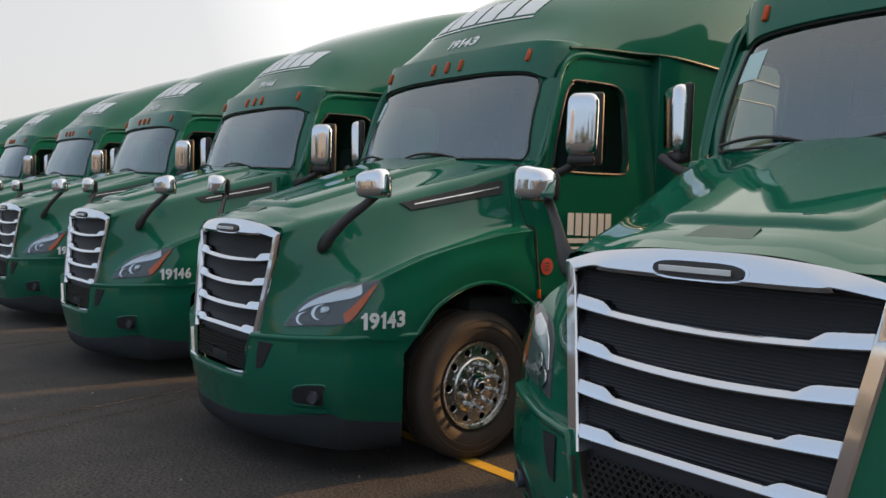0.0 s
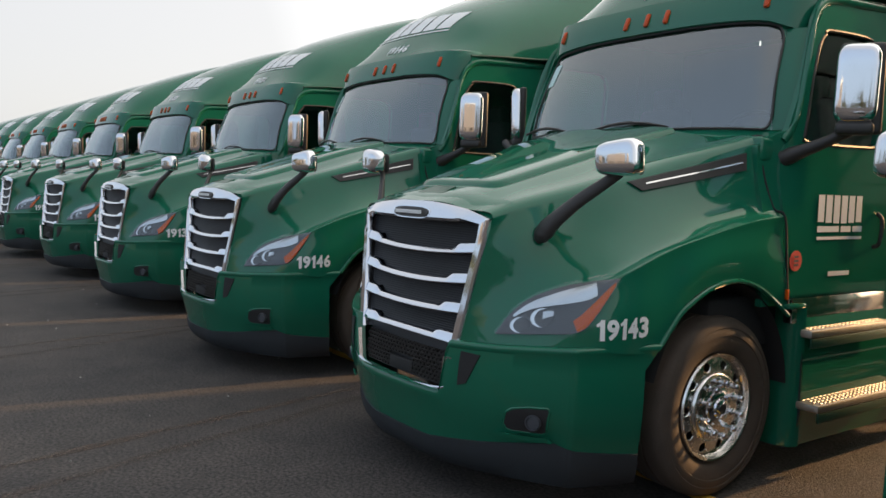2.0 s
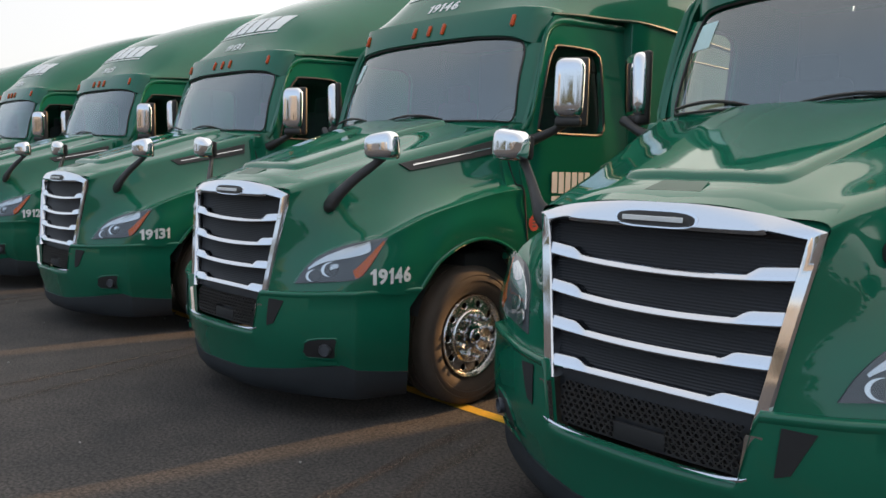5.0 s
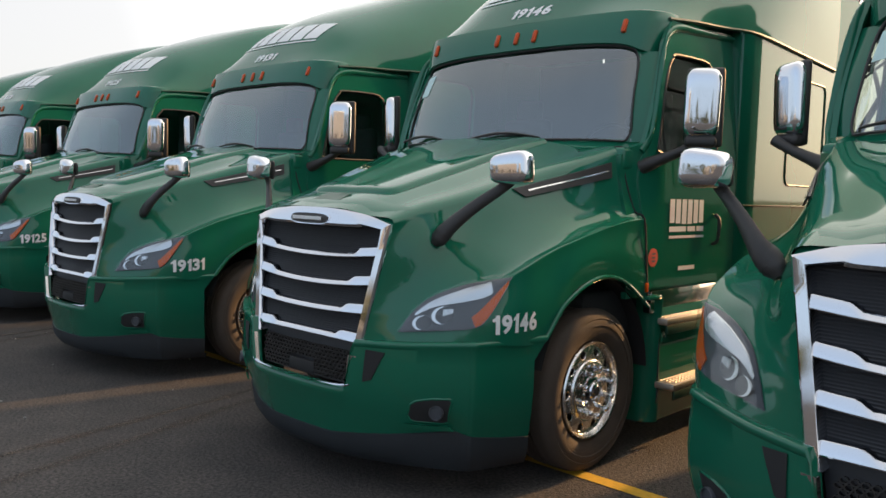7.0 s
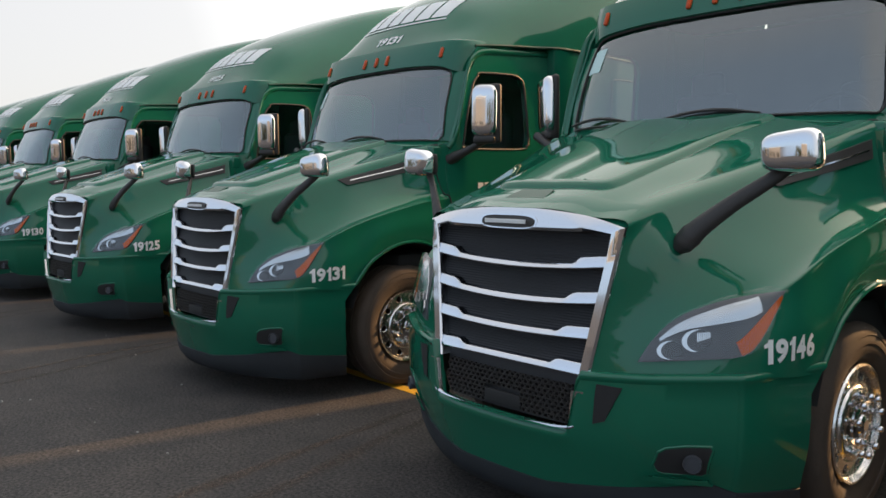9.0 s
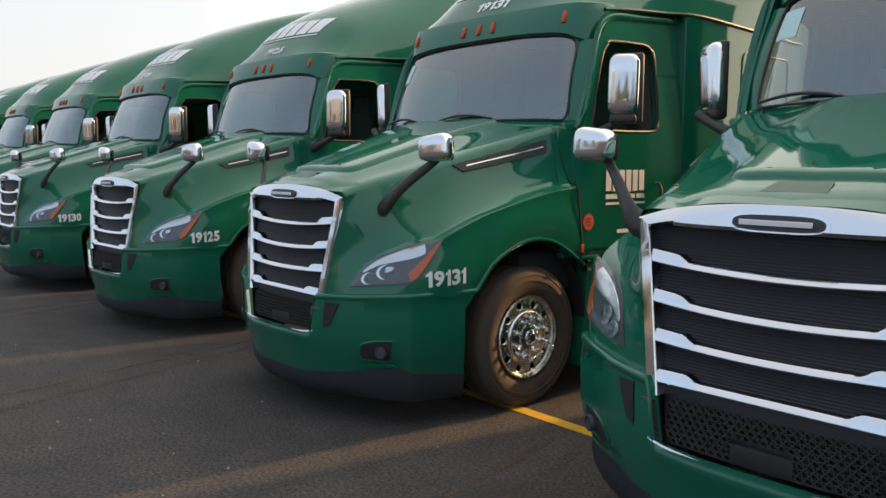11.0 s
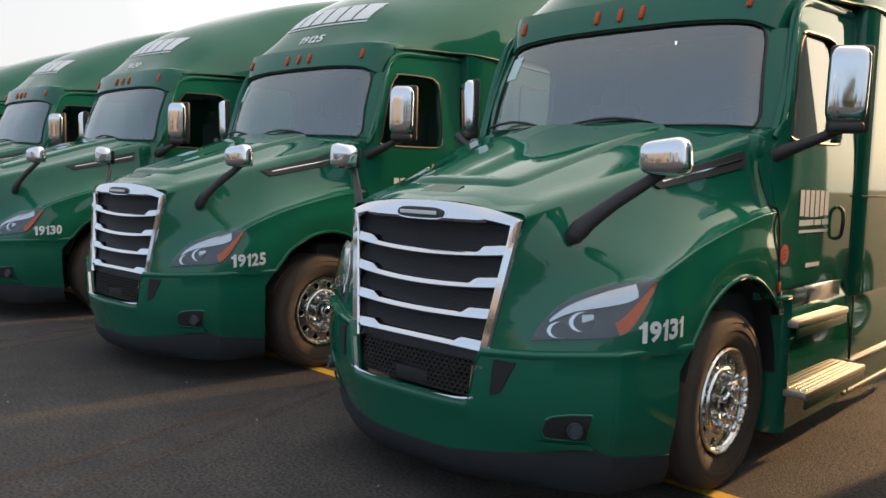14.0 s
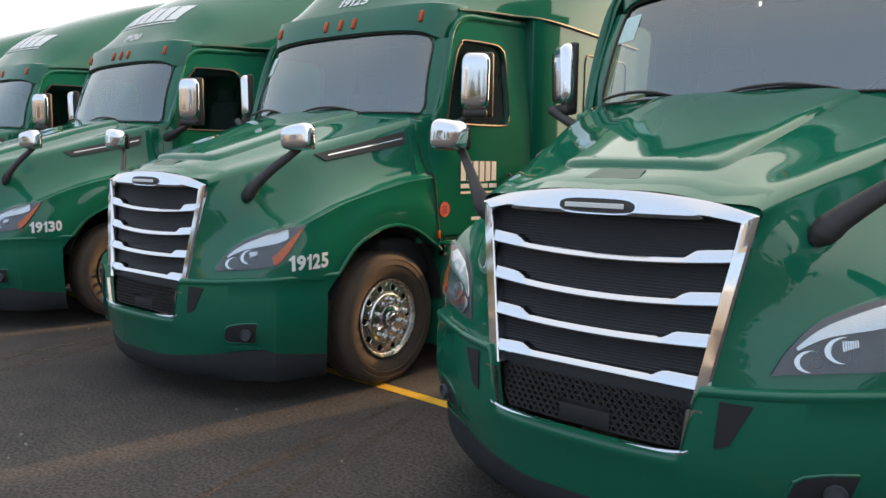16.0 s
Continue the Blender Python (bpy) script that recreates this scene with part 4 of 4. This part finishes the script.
        for v in (g for g in r["geom"] if isinstance(g, bmesh.types.BMVert)):
            v.co.x -= th
        bmesh.ops.recalc_face_normals(b, faces=b.faces)
        return b
    WINDOW = [(p[0], p[1]) for p in catmull([(1.755, 2.02), (1.825, 2.30), (1.92, 2.56), (2.02, 2.66)], 3)] + [(2.42, 2.67), (2.52, 2.64), (2.57, 2.56), (2.58, 2.10), (2.55, 2.02), (2.46, 1.99), (1.80, 1.985)]
    DOOR = [(1.60, 1.10), (1.60, 1.52), (1.60, 1.80), (1.61, 1.92), (1.685, 2.04), (1.80, 2.40), (1.88, 2.66), (1.96, 2.76), (2.10, 2.80), (2.66, 2.81), (2.68, 2.78), (2.68, 1.10)]
    SIDE = [(1.44, 1.05), (1.44, 1.55), (1.44, 1.80), (1.44, 1.955), (1.50, 1.985), (1.58, 2.02), (1.66, 2.05), (1.80, 2.45), (1.90, 2.72), (2.02, 2.90), (2.15, 2.93), (2.93, 2.96), (2.93, 1.05)]
    both(truck, "cab_side", wall(SIDE, WINDOW), GREEN, "dark green cab side")
    dm = wall(DOOR, [(y, z) for y, z in WINDOW], .03)
    dm.transform(Matrix.Translation((.014, 0, 0)))
    for s in (1, -1):
        def fix(b):
            return b if s > 0 else flipped(b)
        dr = part("door", fix(dm.copy()), GREEN, truck, "dark green cab door")
        part("handle", fix(tube([(1.225, 2.555, 1.37), (1.262, 2.56, 1.40), (1.265, 2.57, 1.54), (1.23, 2.575, 1.585)], .013, 8, 4)), BLACK, dr, "dark vertical grab handle")
        part("window_seal", fix(tube([(side_x(y, z) + .012, y, z) for y, z in WINDOW] + [(side_x(*WINDOW[0]) + .012, *WINDOW[0])], .011, 6, 2)), BLACK, dr)
        b = bmesh.new()
        b.faces.new([b.verts.new((side_x(y, z) - .012, y, z)) for y, z in WINDOW])
        g = part("side_window", fix(b), SIDEG, dr, "tinted door window")
        g.visible_shadow = False
    dm.free()
    brow = [(1.63, 1.99), (1.70, 2.10), (1.79, 2.42), (1.87, 2.66), (1.955, 2.79), (2.10, 2.852), (2.4, 2.872), (2.92, 2.90)]
    both(truck, "door_brow", tube([(side_x(y, z) + .006, y, z) for y, z in brow], .026, 10, 6, .6), GREEN, "rounded green edge round the door frame")
    both(truck, "drip_rail", tube([(1.10, 2.0, 2.90), (1.135, 2.3, 2.925), (1.17, 2.7, 2.945), (1.255, 3.1, 2.955), (1.262, 4.0, 2.93), (1.265, 4.88, 2.90)], .013, 6, 4), GREEN_D)
    # sleeper
    sl = [[(1.04, 2.935, z), (1.205, 2.925, z), (1.22, 2.93, z), (1.245, 2.98, z), (1.25, 3.2, z), (1.25, 4.0, z), (1.25, 4.9, z)] for z in (.95, 1.6, 2.2, 2.95)]
    both(truck, "sleeper_side", sheet(sl), GREEN, "dark green sleeper side panel")
    frame_y, frame_z, rad = (3.80, 4.66), (1.83, 2.73), .07
    loop = []
    for cy, cz, a0 in ((frame_y[1] - rad, frame_z[1] - rad, 0), (frame_y[0] + rad, frame_z[1] - rad, 90), (frame_y[0] + rad, frame_z[0] + rad, 180), (frame_y[1] - rad, frame_z[0] + rad, 270)):
        loop += [(1.252, cy + rad * math.cos(radians(a0 + q)), cz + rad * math.sin(radians(a0 + q))) for q in (0, 30, 60, 90)]
    both(truck, "hatch_seam", tube(loop + [loop[0]], .010, 6, 1), GREEN_D, "dark rounded seam of the sleeper hatch")
    both(truck, "side_rail", box(1.253, 3.92, 1.655, .012, 1.9, .012, .003), GREEN_D)
    both(truck, "side_extender", plate([(1.25, 4.9, .95), (1.27, 5.5, .95), (1.27, 5.5, 3.6), (1.22, 4.9, 3.75)], .03), GREEN, "green fairing behind the sleeper")
    # skirts and steps
    both(truck, "kick_panel", box(1.185, 2.25, 1.01, .06, 1.06, .15, .01), STEEL, "bright metal kick panel")
    both(truck, "skirt", sheet([[(1.19, y, 1.04), (1.22, y, .95), (1.245, y, .70), (1.25, y, .40), (1.22, y, .20), (1.15, y, .17)] for y in np.linspace(1.80, 4.9, 10)]), GREEN, "dark green side skirt over the tank")
    both(truck, "skirt_front", plate([(.55, 1.80, .17), (1.15, 1.80, .17), (1.22, 1.80, .20), (1.25, 1.80, .40), (1.245, 1.80, .70), (1.22, 1.80, .95), (1.19, 1.80, 1.04), (.55, 1.80, 1.04)], .02), LIP, "dark panel behind the wheel")
    both(truck, "hood_seam", tube([(x + .004, y + .004, z) for x, y, z in HOOD[-1][2:]], .007, 6, 4), DARK, "dark seam between hood and cab")
    # the skirt's two sunlit ledges: their brightness comes from the pale metal colour
    both(truck, "skirt_lit_edge", box(1.252, 3.92, .475, .05, 1.92, .03, .01), TREAD_EDGE, "sunlit ledge of the side skirt, its light put in as pale metal")
    both(truck, "skirt_lit_foot", box(1.215, 3.92, .235, .05, 1.92, .03, .01), TREAD_EDGE, "sunlit lower edge of the side skirt, its light put in as pale metal")
    both(truck, "skirt_seam", box(1.25, 2.98, .60, .012, .012, .70, .002), BLACK)
    for z, x, y0, y1, dpt in ((.90, 1.20, 1.79, 2.72, .20), (.475, 1.23, 1.79, 2.95, .28)):
        for s in (1, -1):
            def fix(b):
                return b if s > 0 else flipped(b)
            st = part("step", fix(box(x, (y0 + y1) / 2, z - .02, dpt, y1 - y0, .045, .01)), TREAD_EDGE, truck, "metal cab step with raised tread")
            tr = []
            for iy, y in enumerate(np.arange(y0 + .05, y1 - .04, .045)):
                for ix, xx in enumerate(np.arange(x - dpt / 2 + .03, x + dpt / 2 - .015, .032)):
                    tr.append(box(xx, y + (.02 if ix % 2 else 0), z + .004, .012, .026, .008, .003, 1))
            part("tread", fix(merge(*tr)), TREAD_EDGE, st, "raised diamond tread", smooth=False)
            part("step_riser", fix(box(x + dpt / 2 - .012, (y0 + y1) / 2, z - .075, .015, y1 - y0 - .03, .06, .004)), GREEN_D, st)
    both(truck, "arch_rear", sheet([[(.86, 1.735, z), (1.02, 1.725, z), (1.15, 1.735, z), (1.215, 1.765, z), (1.238, 1.80, z), (1.24, 1.83, z)] for z in np.linspace(.20, 1.03, 8)]), GREEN, "green panel behind the front wheel")
    both(truck, "arch_ledge", box(1.20, 1.72, 1.045, .10, .17, .03, .01), GREEN, "green ledge at the fender's rear foot")
    both(truck, "arch_lip", tube([(1.213, .578, .91), (1.218, .66, 1.01), (1.22, .74, 1.085), (1.224, .92, 1.175), (1.225, 1.10, 1.212), (1.224, 1.26, 1.20), (1.223, 1.40, 1.152), (1.218, 1.55, 1.07), (1.213, 1.68, .99)], .014, 8, 3), GREEN, "rolled green edge of the wheel arch")
    both(truck, "side_marker", box(1.225, 1.635, 1.115, .012, .03, .06, .004), AMBER, "small amber side lamp")

    # mirrors
    for s in (1, -1):
        def fix(b):
            return b if s > 0 else flipped(b)
        hx, hy = (0, 0) if s > 0 else (-.055, .05)
        hm = part("hood_mirror", fix(tube([(.79, .15, 1.455), (.85, .16, 1.512), (.98 + hx * .6, .19 + hy * .6, 1.615), (1.11 + hx, .24 + hy, 1.71), (1.17 + hx, .27 + hy, 1.765)], [.056, .048, .037, .030, .031], 12, 5, .55)), BLACK, truck, "hood mirror on a black arm")
        b = bmesh.new()
        bmesh.ops.create_cube(b, size=1)
        bmesh.ops.subdivide_edges(b, edges=b.edges[:], cuts=9, use_grid_fill=True)
        for v in b.verts:
            c = v.co * 2
            n4 = (abs(c.x) ** 4.5 + abs(c.y) ** 3 + abs(c.z) ** 4.5) ** (1 / 4)
            c = c / max(n4, 1e-6) if n4 > 1e-6 else c
            tp = 1.0 + .10 * c.x + .06 * c.z
            v.co = Vector((c.x * .118, c.y * .075 * (1 if c.y < 0 else .5), c.z * .084 * tp))
        b.transform(Matrix.Translation((1.205 + hx, .235 + hy, 1.822)) @ Euler((0, radians(-4), radians(10))).to_matrix().to_4x4())
        part("mirror_head", fix(b), CHROME, hm, "rounded chrome mirror housing")
        b = box(1.205 + hx, .285 + hy, 1.815, .19, .03, .13, .02)
        part("mirror_back", fix(b), BLACK, hm)
        part("arm_foot", fix(tube([(.755, .135, 1.405), (.775, .145, 1.435), (.81, .155, 1.475), (.86, .165, 1.52)], [.022, .050, .056, .042], 12, 4, .6)), BLACK, hm)
        mx, my = (1.50, 1.715) if s > 0 else (1.42, 1.80)
        dmr = part("door_mirror", fix(tube([(1.13, 1.65, 1.89), (1.24, 1.68, 1.935), (1.37, 1.71, 1.99), (1.48, 1.735, 2.05)], [.055, .038, .03, .034], 10, 4)), BLACK, truck, "tall door mirror on a black arm")
        b = bmesh.new()
        bmesh.ops.create_cube(b, size=1)
        bmesh.ops.subdivide_edges(b, edges=b.edges[:], cuts=9, use_grid_fill=True)
        for v in b.verts:
            c = v.co * 2
            n4 = (abs(c.x) ** 5 + abs(c.y) ** 3 + abs(c.z) ** 8) ** (1 / 5)
            c = c / max(n4, 1e-6)
            v.co = Vector((c.x * .108, c.y * .06 * (1 if c.y < 0 else .3), c.z * .215))
        b.transform(Matrix.Translation((mx, my, 2.285)) @ Euler((radians(1.4), radians(1), radians(30))).to_matrix().to_4x4())
        part("mirror_head", fix(b), CHROME, dmr, "tall chrome mirror housing")
        turn = Matrix.Translation((mx, my, 0)) @ Euler((0, 0, radians(30))).to_matrix().to_4x4()
        part("mirror_back", fix(box(.020, .034, 2.265, .225, .055, .49, .022, 3, m=turn)), BLACK, dmr, "black mirror casing")
        part("mirror_foot", fix(box(0, .0, 2.05, .19, .09, .07, .025, 3, m=turn)), BLACK, dmr)

    # inside the cab
    part("dashboard", merge(box(0, 1.80, 1.92, 2.1, .5, .22, .06, 3), box(0, 1.95, 1.5, 2.1, .3, .8, .03)), BLACK, truck, "black dashboard")
    part("cab_back_wall", box(0, 3.6, 2.0, 2.3, .03, 1.9), INNER, truck, "grey cab back wall")
    part("cab_floor", box(0, 2.4, 1.12, 2.3, 1.6, .04), INNER, truck, "grey cab floor")
    part("headliner", box(0, 2.6, 2.93, 2.1, 1.3, .02), INNER, truck, "grey cab headliner")
    for x in (-.62, .62):
        part("seat", merge(box(x, 2.45, 1.55, .5, .5, .16, .05, 3), box(x, 2.72, 1.98, .48, .14, .75, .06, 3), box(x, 2.74, 2.42, .26, .1, .2, .04, 3)), SEAT, truck, "dark cloth cab seat")
    ring = [(.62 + .22 * math.cos(q), 2.06 + .06 * math.sin(q), 2.03 + .19 * math.sin(q)) for q in (2 * math.pi * k / 20 for k in range(21))]
    part("steering_wheel", tube(ring, .016, 8, 1), BLACK, truck)

    # chassis and wheels
    both(truck, "frame_rail", box(.42, 4.2, .85, .09, 6.6, .26, .01), DARK, "black chassis rail")
    part("front_axle", box(0, 1.1, .45, 1.8, .12, .12, .02), DARK, truck)
    part("underbody", box(0, 2.9, .95, 2.2, 3.6, .3, .03), DARK, truck)
    make_wheel(truck, 1.165, 1.15)
    make_wheel(truck, -1.165, 1.15)
    for y in (5.9, 7.2):
        make_wheel(truck, 1.2, y)
        make_wheel(truck, -1.2, y)
        part("rear_axle", box(0, y, .5, 1.9, .16, .16, .03), DARK, truck)

    # door lettering as plain white bars, round red sticker
    def on_side(bm, y, z, lift=.02):
        for v in bm.verts:
            yy, zz = y + v.co.x, z + v.co.y
            v.co = Vector((side_x(yy, zz) + lift, yy, zz))
        return bm
    name_bars = [(.082 * k, .115 + .004 * abs(k - 2.5), .082 * k + .064, .285) for k in range(6)] + [(0, .065, .23, .10), (.25, .065, .36, .10), (.38, .065, .485, .10), (0, .02, .49, .038)]
    for r in name_bars:
        part("sign_bar", on_side(bars([r]), 1.915, 1.405), WHITE, truck, "white lettering bar on the door")
    part("script_bar", on_side(bars([(0, 0, .23, .028)]), 2.06, 1.205), WHITE, truck, "small white script bar")
    b = bmesh.new()
    bmesh.ops.create_circle(b, cap_ends=True, segments=28, radius=.06)
    part("door_sticker", on_side(b, 1.72, 1.305, .02), RED, truck, "round red sticker with a dark mark")
    part("door_sticker_mark", on_side(bars([(-.022, -.03, .022, -.018), (-.022, -.006, .022, .006), (-.022, .018, .022, .030)]), 1.72, 1.305, .024), LAMP, truck)
    # roof sign: slanted white bars on the fairing
    def on_roof(bm, x, z):
        for v in bm.verts:
            v.co = Vector((x + v.co.x + v.co.y * .12, 0, z + v.co.y))
        return drape(bm, rt, (0, 1, 0), .006)
    for r in [(.208 * k, 0, .208 * k + .182, .19) for k in range(6)] + [(-.05, -.035, 1.24, -.020)]:
        part("roof_sign_bar", on_roof(bars([r]), -.60, 3.24), WHITE, truck, "white lettering bar on the roof")
    return truck, ht, rt


truck, hood_tree, roof_tree = make_truck()
tagged(truck, "dark green sleeper-cab semi truck with chrome grille", "truck", "parked trucks in a row")


def number_on(tr, text):
    """Fleet number in white on the fender and the roof."""
    a = condensed(text, .262, .102)
    for v in a.verts:
        v.co = Vector((2.0, .222 + v.co.x, .948 + v.co.y + v.co.x * .06))
    part("fender_number", drape(a, hood_tree, (-1, 0, 0), .004), WHITE, tr, "white fleet number " + text)
    b = condensed(text, .36, .08)
    for v in b.verts:
        v.co = Vector((-.16 + v.co.x + v.co.y * .15, 0, 3.02 + v.co.y))
    part("roof_number", drape(b, roof_tree, (0, 1, 0), .005), WHITE, tr, "white fleet number " + text)


trucks = [truck]
for x, y, a, text in ROW[1:]:
    trucks.append(copy_thing(truck, pose(x, y, 0, 0, 0, a)))
truck.matrix_basis = pose(*ROW[0][:2], 0, 0, 0, ROW[0][2])
for tr, row in zip(trucks, ROW):
    if row[3]:
        number_on(tr, row[3])
